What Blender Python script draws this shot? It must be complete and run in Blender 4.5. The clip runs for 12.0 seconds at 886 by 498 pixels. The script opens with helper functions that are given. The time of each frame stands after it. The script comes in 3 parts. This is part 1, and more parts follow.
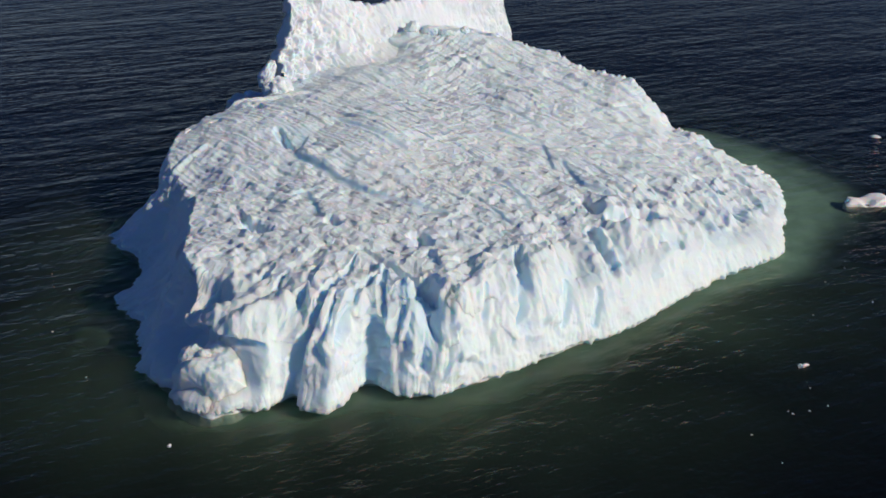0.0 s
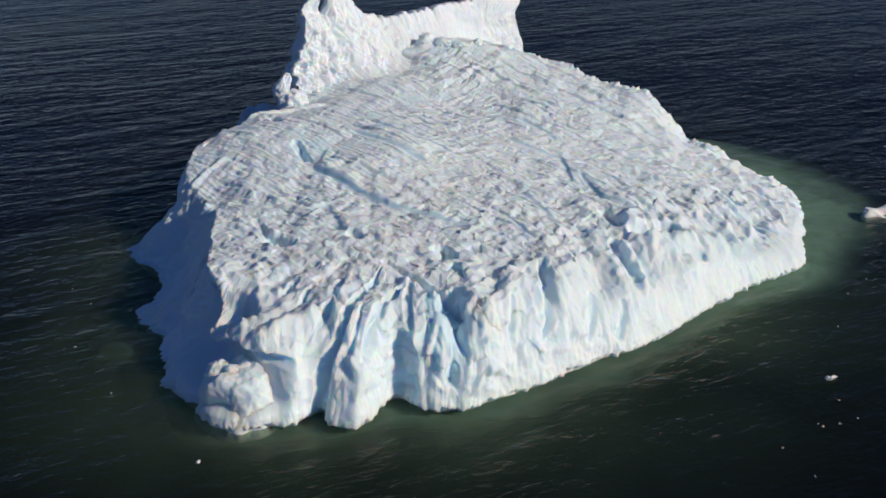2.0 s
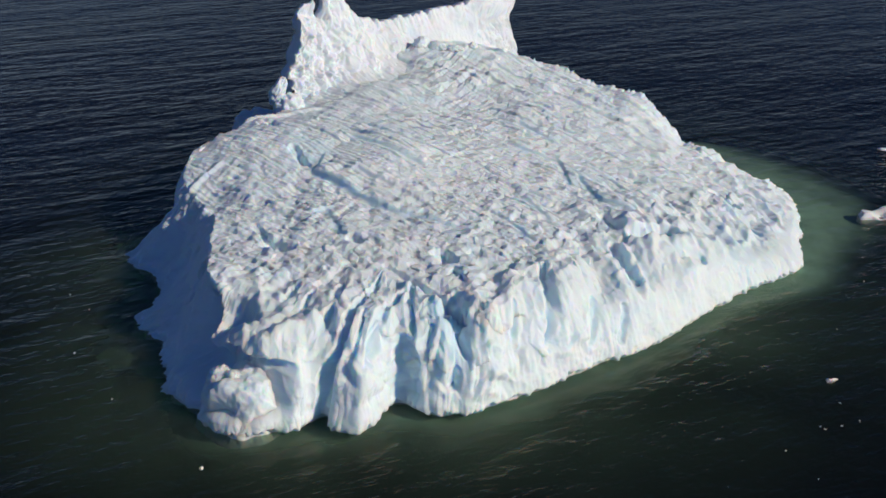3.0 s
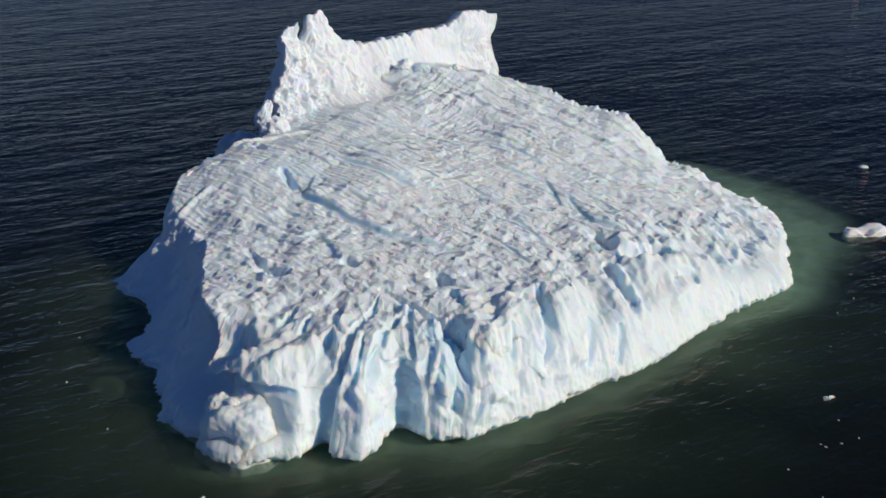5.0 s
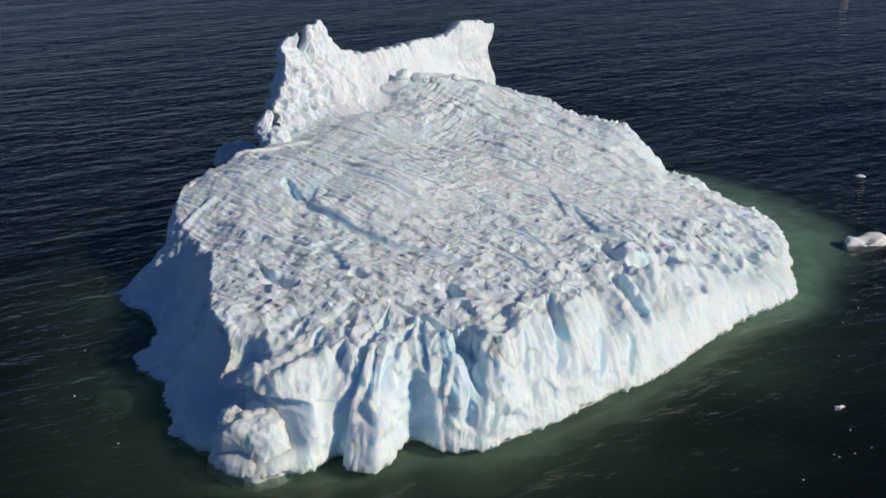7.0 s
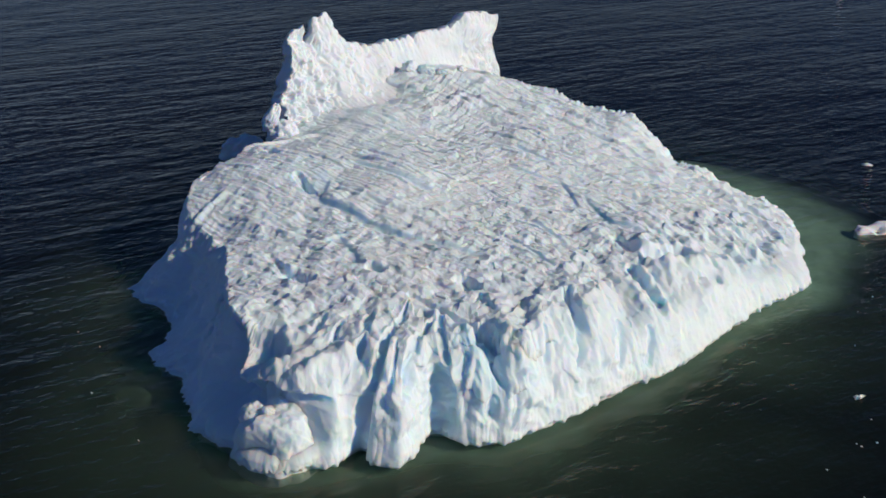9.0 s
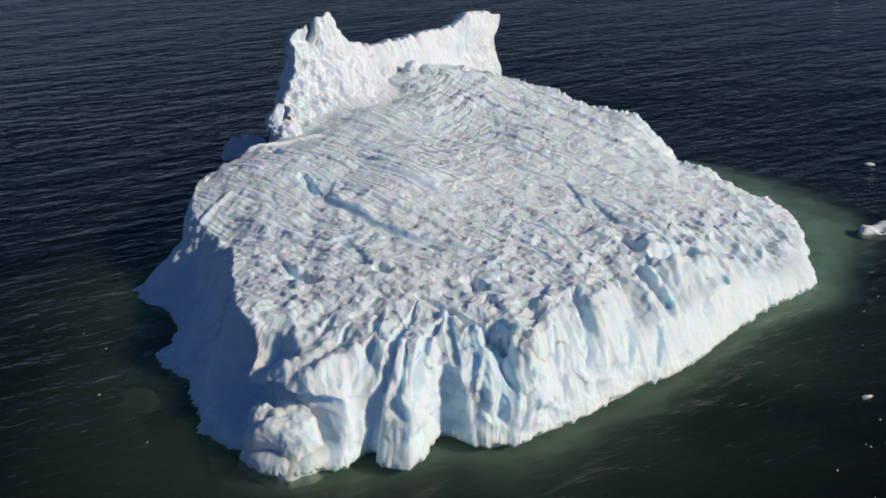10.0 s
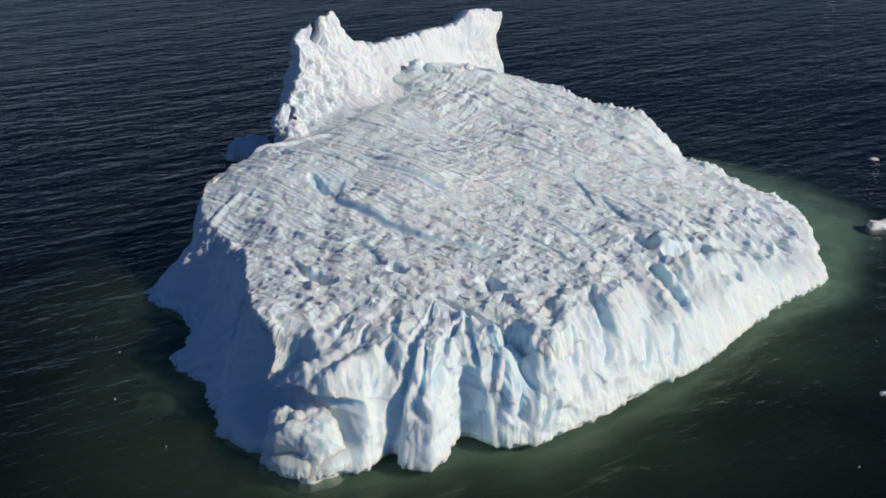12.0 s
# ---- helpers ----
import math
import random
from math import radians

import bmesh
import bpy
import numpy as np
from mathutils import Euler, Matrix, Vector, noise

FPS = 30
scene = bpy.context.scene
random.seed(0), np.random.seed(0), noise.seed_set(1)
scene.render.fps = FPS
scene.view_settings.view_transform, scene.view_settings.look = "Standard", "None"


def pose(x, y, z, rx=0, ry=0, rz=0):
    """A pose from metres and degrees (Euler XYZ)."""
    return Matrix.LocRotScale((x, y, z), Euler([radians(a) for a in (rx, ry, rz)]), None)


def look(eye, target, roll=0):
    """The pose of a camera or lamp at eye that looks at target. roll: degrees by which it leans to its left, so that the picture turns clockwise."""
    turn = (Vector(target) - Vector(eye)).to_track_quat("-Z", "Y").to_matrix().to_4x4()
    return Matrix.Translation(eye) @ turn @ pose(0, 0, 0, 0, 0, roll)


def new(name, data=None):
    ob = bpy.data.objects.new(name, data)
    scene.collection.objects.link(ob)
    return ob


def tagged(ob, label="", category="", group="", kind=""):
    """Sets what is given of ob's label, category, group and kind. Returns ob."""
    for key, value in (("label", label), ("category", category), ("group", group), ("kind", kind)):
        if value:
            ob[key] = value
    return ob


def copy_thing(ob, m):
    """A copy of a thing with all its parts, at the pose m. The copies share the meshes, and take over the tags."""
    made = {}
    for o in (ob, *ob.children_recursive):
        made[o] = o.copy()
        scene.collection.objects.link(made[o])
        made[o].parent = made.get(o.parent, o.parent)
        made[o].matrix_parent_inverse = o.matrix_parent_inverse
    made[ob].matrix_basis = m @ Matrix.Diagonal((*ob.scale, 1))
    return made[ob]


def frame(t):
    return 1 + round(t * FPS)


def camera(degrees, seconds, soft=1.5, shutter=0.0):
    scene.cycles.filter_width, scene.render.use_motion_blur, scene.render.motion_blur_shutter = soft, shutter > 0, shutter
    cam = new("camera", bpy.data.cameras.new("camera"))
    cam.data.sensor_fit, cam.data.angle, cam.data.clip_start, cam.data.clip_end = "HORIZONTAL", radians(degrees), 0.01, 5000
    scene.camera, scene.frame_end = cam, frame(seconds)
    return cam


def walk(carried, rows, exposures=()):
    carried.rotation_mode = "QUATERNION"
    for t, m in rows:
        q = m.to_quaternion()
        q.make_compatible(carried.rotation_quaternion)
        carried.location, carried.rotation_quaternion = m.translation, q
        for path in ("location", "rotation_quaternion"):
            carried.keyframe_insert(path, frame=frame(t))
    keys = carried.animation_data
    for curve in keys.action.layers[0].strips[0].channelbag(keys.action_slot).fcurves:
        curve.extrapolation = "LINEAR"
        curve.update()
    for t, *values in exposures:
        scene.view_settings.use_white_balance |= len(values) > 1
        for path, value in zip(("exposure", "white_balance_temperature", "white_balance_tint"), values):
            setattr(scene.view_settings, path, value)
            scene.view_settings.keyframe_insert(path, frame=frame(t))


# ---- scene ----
cam = camera(46.0, 12.0, 1.7)
PATH = [
    (0, (-0.122, 0.009, 37.17), (-0.138, 1.832, 36.349), 0.9),
    (0.5, (-0.641, 0.028, 37.231), (-0.656, 1.859, 36.425), 0.8),
    (1, (-1.114, 0.116, 37.242), (-1.129, 1.948, 36.44), 0.8),
    (1.5, (-1.567, 0.195, 37.284), (-1.583, 2.026, 36.479), 0.7),
    (2, (-2.066, 0.299, 37.213), (-2.078, 2.131, 36.41), 0.7),
    (2.5, (-2.589, 0.351, 37.269), (-2.59, 2.183, 36.468), 0.8),
    (3, (-3.002, 0.427, 37.268), (-2.991, 2.261, 36.47), 0.8),
    (5, (-4.938, 0.757, 37.353), (-4.869, 2.604, 36.591), 0.8),
    (5.5, (-5.444, 0.815, 37.415), (-5.36, 2.667, 36.663), 0.9),
    (6, (-5.943, 0.942, 37.439), (-5.845, 2.796, 36.694), 1.0),
    (6.5, (-6.416, 1.004, 37.434), (-6.319, 2.858, 36.691), 1.0),
    (7, (-6.911, 1.128, 37.431), (-6.809, 2.98, 36.684), 1.0),
    (9, (-8.766, 1.578, 37.356), (-8.648, 3.424, 36.594), 0.7),
    (9.5, (-9.228, 1.746, 37.394), (-9.106, 3.59, 36.631), 0.7),
    (10, (-9.665, 1.806, 37.429), (-9.538, 3.651, 36.665), 0.7),
    (10.5, (-10.115, 1.964, 37.422), (-9.983, 3.808, 36.658), 0.6),
    (11, (-10.593, 2.042, 37.461), (-10.457, 3.885, 36.697), 0.6),
    (11.5, (-11.002, 2.179, 37.485), (-10.862, 4.021, 36.717), 0.5),
    (12, (-11.489, 2.283, 37.507), (-11.343, 4.124, 36.738), 0.4),
]
walk(cam, [(t, look(eye, target, roll)) for t, eye, target, roll in PATH], [(0, 0.0, 5500, 21), (12, 0.0, 5500, 21)])

# ---- world, sun ----
SUN_AZIMUTH, SUN_HEIGHT = radians(114), radians(30)
world = bpy.data.worlds.new("sky")
scene.world = world
world.use_nodes = True
wn = world.node_tree.nodes
sky = wn.new("ShaderNodeTexSky")
sky.sky_type, sky.sun_disc = "NISHITA", False
sky.air_density, sky.dust_density, sky.ozone_density = 1.0, 0.0, 6.0
sky.altitude = 2500.0
sky.sun_elevation, sky.sun_rotation = SUN_HEIGHT, SUN_AZIMUTH
world.node_tree.links.new(sky.outputs[0], wn["Background"].inputs[0])
wn["Background"].inputs[1].default_value = 0.039
sun = new("sun", bpy.data.lights.new("sun", "SUN"))
sun.data.energy, sun.data.angle, sun.data.color = 3.42, radians(0.53), (1.0, 0.83, 0.54)
to_sun = Vector((math.sin(SUN_AZIMUTH) * math.cos(SUN_HEIGHT), math.cos(SUN_AZIMUTH) * math.cos(SUN_HEIGHT), math.sin(SUN_HEIGHT)))
sun.rotation_euler = to_sun.to_track_quat("Z", "Y").to_euler()


# ---- materials ----
def material(name):
    m = bpy.data.materials.new(name)
    m.use_nodes = True
    return m, m.node_tree.nodes, m.node_tree.links


def ramp(nodes, links, source, stops):
    r = nodes.new("ShaderNodeValToRGB")
    while len(r.color_ramp.elements) < len(stops):
        r.color_ramp.elements.new(0.5)
    for el, (at, value) in zip(r.color_ramp.elements, stops):
        el.position = at
        el.color = (*value, 1) if isinstance(value, tuple) else (value, value, value, 1)
    links.new(source, r.inputs[0])
    return r.outputs[0]


def texture(nodes, links, scale, detail=5.0, rough=0.6, stretch=(1, 1, 1), turn=0.0):
    co = nodes.new("ShaderNodeNewGeometry")
    mp = nodes.new("ShaderNodeMapping")
    mp.vector_type = "TEXTURE"
    mp.inputs["Rotation"].default_value = (0, 0, turn)
    mp.inputs["Scale"].default_value = stretch
    links.new(co.outputs["Position"], mp.inputs[0])
    n = nodes.new("ShaderNodeTexNoise")
    n.inputs["Scale"].default_value, n.inputs["Detail"].default_value, n.inputs["Roughness"].default_value = scale, detail, rough
    links.new(mp.outputs[0], n.inputs["Vector"])
    return n.outputs[0]


def mix(nodes, links, fac, a, b, blend="MIX"):
    n = nodes.new("ShaderNodeMix")
    n.data_type, n.blend_type = "RGBA", blend
    for sock, v in ((n.inputs["Factor"], fac), (n.inputs["A"], a), (n.inputs["B"], b)):
        if isinstance(v, bpy.types.NodeSocket):
            links.new(v, sock)
        else:
            sock.default_value = v if isinstance(v, float) else (*v, 1)
    return n.outputs["Result"]


def multiply(nodes, links, a, b):
    n = nodes.new("ShaderNodeMath")
    n.operation = "MULTIPLY"
    for sock, v in zip(n.inputs, (a, b)):
        if isinstance(v, bpy.types.NodeSocket):
            links.new(v, sock)
        else:
            sock.default_value = v
    return n.outputs[0]


def bumped(nodes, links, height, strength, distance, under=None):
    b = nodes.new("ShaderNodeBump")
    b.inputs["Strength"].default_value, b.inputs["Distance"].default_value = strength, distance
    links.new(height, b.inputs["Height"])
    if under is not None:
        links.new(under, b.inputs["Normal"])
    return b.outputs[0]


def ice_material(name, white, blue, dirt, dirty):
    """Weathered glacier ice: white crust, patches of clear blue ice, thin grey silt lying on flat tops."""
    m, nodes, links = material(name)
    p = nodes["Principled BSDF"]
    patches = ramp(nodes, links, texture(nodes, links, 0.16, 4), [(0.56, 0.0), (0.80, 0.45)])
    colour = mix(nodes, links, patches, white, blue)
    if dirty:
        flat = nodes.new("ShaderNodeNewGeometry")
        sep = nodes.new("ShaderNodeSeparateXYZ")
        links.new(flat.outputs["Normal"], sep.inputs[0])
        up = ramp(nodes, links, sep.outputs[2], [(0.80, 0.0), (0.98, 1.0)])
        streak = ramp(nodes, links, texture(nodes, links, 1.9, 6, 0.68, (2.0, 0.8, 1), LINE), [(0.51, 0.0), (0.59, 1.0)])
        wide = ramp(nodes, links, texture(nodes, links, 0.11, 3), [(0.36, 0.1), (0.60, 1.0)])
        specks = ramp(nodes, links, texture(nodes, links, 4.2, 4, 0.7), [(0.60, 0.0), (0.70, 1.0)])
        left = nodes.new("ShaderNodeAttribute")
        left.attribute_name = "silt_left"
        up = multiply(nodes, links, up, left.outputs["Fac"])
        veil = multiply(nodes, links, multiply(nodes, links, streak, wide), up)
        colour = mix(nodes, links, multiply(nodes, links, veil, dirty), colour, dirt)
        colour = mix(nodes, links, multiply(nodes, links, multiply(nodes, links, specks, up), 0.2 * dirty), colour, (0.34, 0.32, 0.30))
    # blue of shaded hollows put into the colour, along with clear ice in cracks
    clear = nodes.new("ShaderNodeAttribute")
    clear.attribute_name = "blue_tint"
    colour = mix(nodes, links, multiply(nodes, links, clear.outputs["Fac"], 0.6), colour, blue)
    links.new(colour, p.inputs["Base Color"])
    p.inputs["Roughness"].default_value = 0.55
    p.inputs["IOR"].default_value = 1.31
    p.inputs["Subsurface Weight"].default_value = 1.0
    p.inputs["Subsurface Radius"].default_value = (0.29, 0.42, 0.57)
    if dirty:
        # washed ice lets the light in deeper than the weathered crust
        deep = nodes.new("ShaderNodeMapRange")
        deep.inputs["To Min"].default_value, deep.inputs["To Max"].default_value = 1.4, 0.42
        links.new(left.outputs["Fac"], deep.inputs["Value"])
        links.new(deep.outputs[0], p.inputs["Subsurface Scale"])
    else:
        p.inputs["Subsurface Scale"].default_value = 0.3
    grain = bumped(nodes, links, texture(nodes, links, 2.2, 4, 0.6), 0.35, 0.08)
    links.new(grain, p.inputs["Normal"])
    return m


LINE = math.atan2(-0.67, 0.74)
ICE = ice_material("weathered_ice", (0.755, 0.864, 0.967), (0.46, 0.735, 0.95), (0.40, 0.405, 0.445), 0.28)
SNOW = ice_material("snow_ice", (0.745, 0.81, 0.86), (0.62, 0.76, 0.85), (0.5, 0.5, 0.5), 0.0)
BRASH = ice_material("brash_ice", (0.84, 0.87, 0.88), (0.60, 0.76, 0.83), (0.5, 0.5, 0.5), 0.0)


def drowned_material():
    m, nodes, links = material("submerged_ice")
    p = nodes["Principled BSDF"]
    c = ramp(nodes, links, texture(nodes, links, 0.22, 5), [(0.35, (0.20, 0.30, 0.25)), (0.65, (0.36, 0.52, 0.44))])
    links.new(c, p.inputs["Base Color"])
    p.inputs["Roughness"].default_value = 0.9
    return m


DROWNED = drowned_material()


def water_material():
    """The sea's skin: clear, with ripples on a long low swell; calmer in the iceberg's lee."""
    m, nodes, links = material("sea_surface")
    nodes.remove(nodes["Principled BSDF"])
    geo = nodes.new("ShaderNodeNewGeometry")
    sep = nodes.new("ShaderNodeSeparateXYZ")
    links.new(geo.outputs["Position"], sep.inputs[0])
    reach = nodes.new("ShaderNodeMapRange")
    reach.inputs["From Min"].default_value, reach.inputs["From Max"].default_value = 62.0, 120.0
    reach.inputs["To Min"].default_value, reach.inputs["To Max"].default_value = 0.85, 1.0
    links.new(sep.outputs[1], reach.inputs["Value"])
    gusts = ramp(nodes, links, texture(nodes, links, 0.035, 3, 0.5, (2.0, 0.8, 1), radians(30)), [(0.3, 0.55), (0.7, 1.0)])
    wind = multiply(nodes, links, reach.outputs[0], gusts)
    swell = texture(nodes, links, 0.11, 2, 0.5, (2.6, 0.8, 1), radians(30))
    chop = multiply(nodes, links, texture(nodes, links, 0.42, 3, 0.55, (1.6, 0.7, 1), radians(30)), wind)
    ripple = multiply(nodes, links, texture(nodes, links, 1.5, 3, 0.6, (1.4, 0.85, 1), radians(18)), wind)
    n = bumped(nodes, links, swell, 1.0, 0.55)
    n = bumped(nodes, links, chop, 1.0, 0.46, n)
    n = bumped(nodes, links, ripple, 1.0, 0.12, n)
    # share of mirrored light by Schlick's rule
    graze = nodes.new("ShaderNodeLayerWeight")
    graze.inputs["Blend"].default_value = 0.5
    steep = nodes.new("ShaderNodeMath")
    steep.operation = "POWER"
    steep.inputs[1].default_value = 5.0
    links.new(graze.outputs["Facing"], steep.inputs[0])
    share = nodes.new("ShaderNodeMath")
    share.operation = "MULTIPLY_ADD"
    share.inputs[1].default_value, share.inputs[2].default_value = 0.98, 0.02
    links.new(steep.outputs[0], share.inputs[0])
    gloss = nodes.new("ShaderNodeBsdfGlossy")
    gloss.inputs["Roughness"].default_value = 0.05
    links.new(n, graze.inputs["Normal"])
    gloss.inputs["Color"].default_value = (0.57, 0.525, 0.49, 1)
    links.new(n, gloss.inputs["Normal"])
    # the body of the water: dark and faintly green; over the drowned ledge it is thin enough to see through
    deep = nodes.new("ShaderNodeAttribute")
    deep.attribute_name = "thickness"
    dull = nodes.new("ShaderNodeSubsurfaceScattering")
    dull.falloff = "BURLEY"
    dull.inputs["Scale"].default_value = 3.0
    dull.inputs["Radius"].default_value = (1.6, 3.2, 2.6)
    c = ramp(nodes, links, texture(nodes, links, 0.03, 2), [(0.3, (0.0019, 0.0022, 0.0046)), (0.7, (0.0026, 0.0030, 0.0058))])
    silt = nodes.new("ShaderNodeAttribute")
    silt.attribute_name = "silt"
    milky = mix(nodes, links, silt.outputs["Fac"], c, (0.052, 0.088, 0.056))
    links.new(milky, dull.inputs[0])
    clear = nodes.new("ShaderNodeBsdfTransparent")
    clear.inputs[0].default_value = (0.88, 0.97, 0.88, 1)
    body = nodes.new("ShaderNodeMixShader")
    links.new(deep.outputs["Fac"], body.inputs[0])
    links.new(clear.outputs[0], body.inputs[1])
    links.new(dull.outputs[0], body.inputs[2])
    both = nodes.new("ShaderNodeMixShader")
    links.new(share.outputs[0], both.inputs[0])
    links.new(body.outputs[0], both.inputs[1])
    links.new(gloss.outputs[0], both.inputs[2])
    links.new(both.outputs[0], nodes["Material Output"].inputs[0])
    return m


WATER = water_material()


# ---- noise and mesh tools ----
def lattice(ix, iy, iz, seed):
    h = (ix * 374761393 + iy * 668265263 + iz * 2147483647 + seed * 974711) & 0xFFFFFFFF
    h = ((h ^ (h >> 13)) * 1274126177) & 0xFFFFFFFF
    h = ((h ^ (h >> 16)) * 2246822519) & 0xFFFFFFFF
    return h ^ (h >> 15)


def perlin(x, y, z=0.0, seed=0):
    """Gradient noise on arrays, about -1 to 1."""
    x, y, z = np.broadcast_arrays(np.asarray(x, float), np.asarray(y, float), np.asarray(z, float))
    x0, y0, z0 = np.floor(x), np.floor(y), np.floor(z)
    fx, fy, fz = x - x0, y - y0, z - z0
    ix, iy, iz = x0.astype(np.int64), y0.astype(np.int64), z0.astype(np.int64)
    ux, uy, uz = (f * f * f * (f * (f * 6 - 15) + 10) for f in (fx, fy, fz))
    total = 0.0
    for a in (0, 1):
        for b in (0, 1):
            for c in (0, 1):
                h = lattice(ix + a, iy + b, iz + c, seed)
                gx, gy, gz = (h & 255) / 127.5 - 1, ((h >> 8) & 255) / 127.5 - 1, ((h >> 16) & 255) / 127.5 - 1
                w = (ux if a else 1 - ux) * (uy if b else 1 - uy) * (uz if c else 1 - uz)
                total = total + w * (gx * (fx - a) + gy * (fy - b) + gz * (fz - c))
    return total * 1.25


def fbm(x, y, z=0.0, octaves=4, seed=0, gain=0.5):
    total, amp = 0.0, 1.0
    for o in range(octaves):
        total = total + amp * perlin(np.asarray(x) * 2 ** o, np.asarray(y) * 2 ** o, np.asarray(z) * 2 ** o, seed + o)
        amp *= gain
    return total


def ridged(x, y, z=0.0, octaves=3, seed=0, gain=0.5):
    """Sharp crests, 0 to about 1."""
    total, amp, norm = 0.0, 1.0, 0.0
    for o in range(octaves):
        n = 1 - np.abs(perlin(np.asarray(x) * 2 ** o, np.asarray(y) * 2 ** o, np.asarray(z) * 2 ** o, seed + o)) * 1.6
        total, norm = total + amp * n, norm + amp
        amp *= gain
    return total / norm


def cups(x, y, seed=0):
    """Bowls with sharp rims between them, as sun and melt hollow out old ice: 0 in a bowl's middle, about 1 on a rim."""
    ix, iy = np.floor(x).astype(np.int64), np.floor(y).astype(np.int64)
    best = np.full(np.shape(x), 9.0)
    for a in (-1, 0, 1):
        for b in (-1, 0, 1):
            h = lattice(ix + a, iy + b, 7 + 0 * ix, seed)
            d = (ix + a + (h & 1023) / 1023 - x) ** 2 + (iy + b + ((h >> 10) & 1023) / 1023 - y) ** 2
            best = np.minimum(best, d)
    return np.minimum(best, 1.2)


def chips(x, y, seed=0):
    """Broken crust: cells that each lie a little higher or lower and tilt their own way, about -1 to 1."""
    ix, iy = np.floor(x).astype(np.int64), np.floor(y).astype(np.int64)
    best, value = np.full(np.shape(x), 9.0), np.zeros(np.shape(x))
    for a in (-1, 0, 1):
        for b in (-1, 0, 1):
            h = lattice(ix + a, iy + b, 3 + 0 * ix, seed)
            dx, dy = x - (ix + a + (h & 255) / 255), y - (iy + b + ((h >> 8) & 255) / 255)
            d = dx * dx + dy * dy
            lift = ((h >> 16) & 255) / 128 - 1 + dx * (((h >> 5) & 255) / 128 - 1) * 1.6 + dy * (((h >> 11) & 255) / 128 - 1) * 1.6
            value = np.where(d < best, lift, value)
            best = np.minimum(best, d)
    return value


def smooth(a, b, x):
    t = np.clip((x - a) / (b - a), 0, 1)
    return t * t * (3 - 2 * t)


def closed_curve(points, count):
    """Catmull-Rom through the points, sampled evenly in the points' own numbering."""
    p = np.array(points, float)
    n = len(p)
    s = np.arange(count) * n / count
    i = np.floor(s).astype(int)
    t = (s - i)[:, None]
    a, b, c, d = (p[(i + k) % n] for k in (-1, 0, 1, 2))
    return 0.5 * (2 * b + (c - a) * t + (2 * a - 5 * b + 4 * c - d) * t ** 2 + (3 * b - a - 3 * c + d) * t ** 3)


def sheet_mesh(name, grid, wrap, material_of):
    """A mesh over a grid of points [rows, columns, 3]; wrap joins the last column to the first."""
    rows, cols = grid.shape[:2]
    verts = grid.reshape(-1, 3)
    r = np.arange(rows - 1)[:, None]
    c = np.arange(cols if wrap else cols - 1)[None, :]
    c2 = (c + 1) % cols
    faces = np.stack([r * cols + c, r * cols + c2, (r + 1) * cols + c2, (r + 1) * cols + c], -1).reshape(-1, 4)
    me = bpy.data.meshes.new(name)
    me.vertices.add(len(verts))
    me.vertices.foreach_set("co", verts.astype(np.float32).ravel())
    me.loops.add(faces.size)
    me.loops.foreach_set("vertex_index", faces.astype(np.int32).ravel())
    me.polygons.add(len(faces))
    me.polygons.foreach_set("loop_start", np.arange(0, faces.size, 4, dtype=np.int32))
    me.polygons.foreach_set("use_smooth", np.ones(len(faces), dtype=bool))
    me.update(calc_edges=True)
    me.validate()
    me.materials.append(material_of)
    return me


def part(name, mesh, parent, label=""):
    ob = new(name, mesh)
    ob.parent = parent
    return tagged(ob, label)


# ---- the iceberg: plan ----
CENTRE = np.array([0.0, 92.0])
# the line of the bluff at its back: start, way along it, way behind it
BLUFF_START, BLUFF_WAY, BLUFF_BACK = np.array([-19.5, 109.0]), np.array([0.668, 0.744]), np.array([-0.744, 0.668])
# outline at the waterline, anticlockwise from the blunt nose
WATERLINE = [
    (-15.4, 55.5), (-12.4, 56.4), (-10.9, 57.4), (-9.7, 56.9), (-7.5, 56.6), (-5.7, 59.6), (-3.5, 58.5), (-0.4, 58.8), (4.7, 61.9), (9.0, 65.3),
    (13.3, 68.4), (19.4, 74.2), (24.0, 78.6), (28.5, 82.0), (30.4, 87.8), (32.2, 93.0), (33.6, 101.0), (30.8, 107.4),
    (25.2, 115.0), (19.5, 122.0), (13.0, 129.0), (7.0, 137.0), (-3.0, 137.0), (-14.0, 125.0), (-19.5, 114.0), (-23.0, 105.5),
    (-26.5, 98.0), (-28.4, 90.2), (-30.6, 83.5), (-26.2, 76.4), (-26.7, 70.9), (-23.0, 66.0), (-21.2, 62.0), (-18.4, 57.0),
]
# the edge of the upper surface, numbered alike
RIM = [
    (-15.2, 60.4), (-12.6, 60.9), (-10.3, 62.8), (-9.0, 62.2), (-7.6, 61.8), (-6.2, 63.4), (-3.9, 63.2), (-1.0, 63.2), (3.0, 66.8), (6.5, 70.5),
    (10.5, 74.0), (16.2, 79.0), (20.5, 82.8), (25.0, 86.2), (27.8, 89.8), (30.2, 93.6), (31.8, 100.4), (29.6, 105.6),
    (23.0, 112.4), (17.2, 117.6), (9.8, 124.4), (4.5, 131.0), (-3.0, 129.0), (-10.0, 122.0), (-15.5, 115.0), (-18.6, 107.0),
    (-22.4, 97.2), (-25.3, 92.2), (-25.2, 87.0), (-21.3, 79.4), (-19.6, 72.2), (-18.6, 67.8), (-17.0, 65.0), (-18.1, 62.1),
]
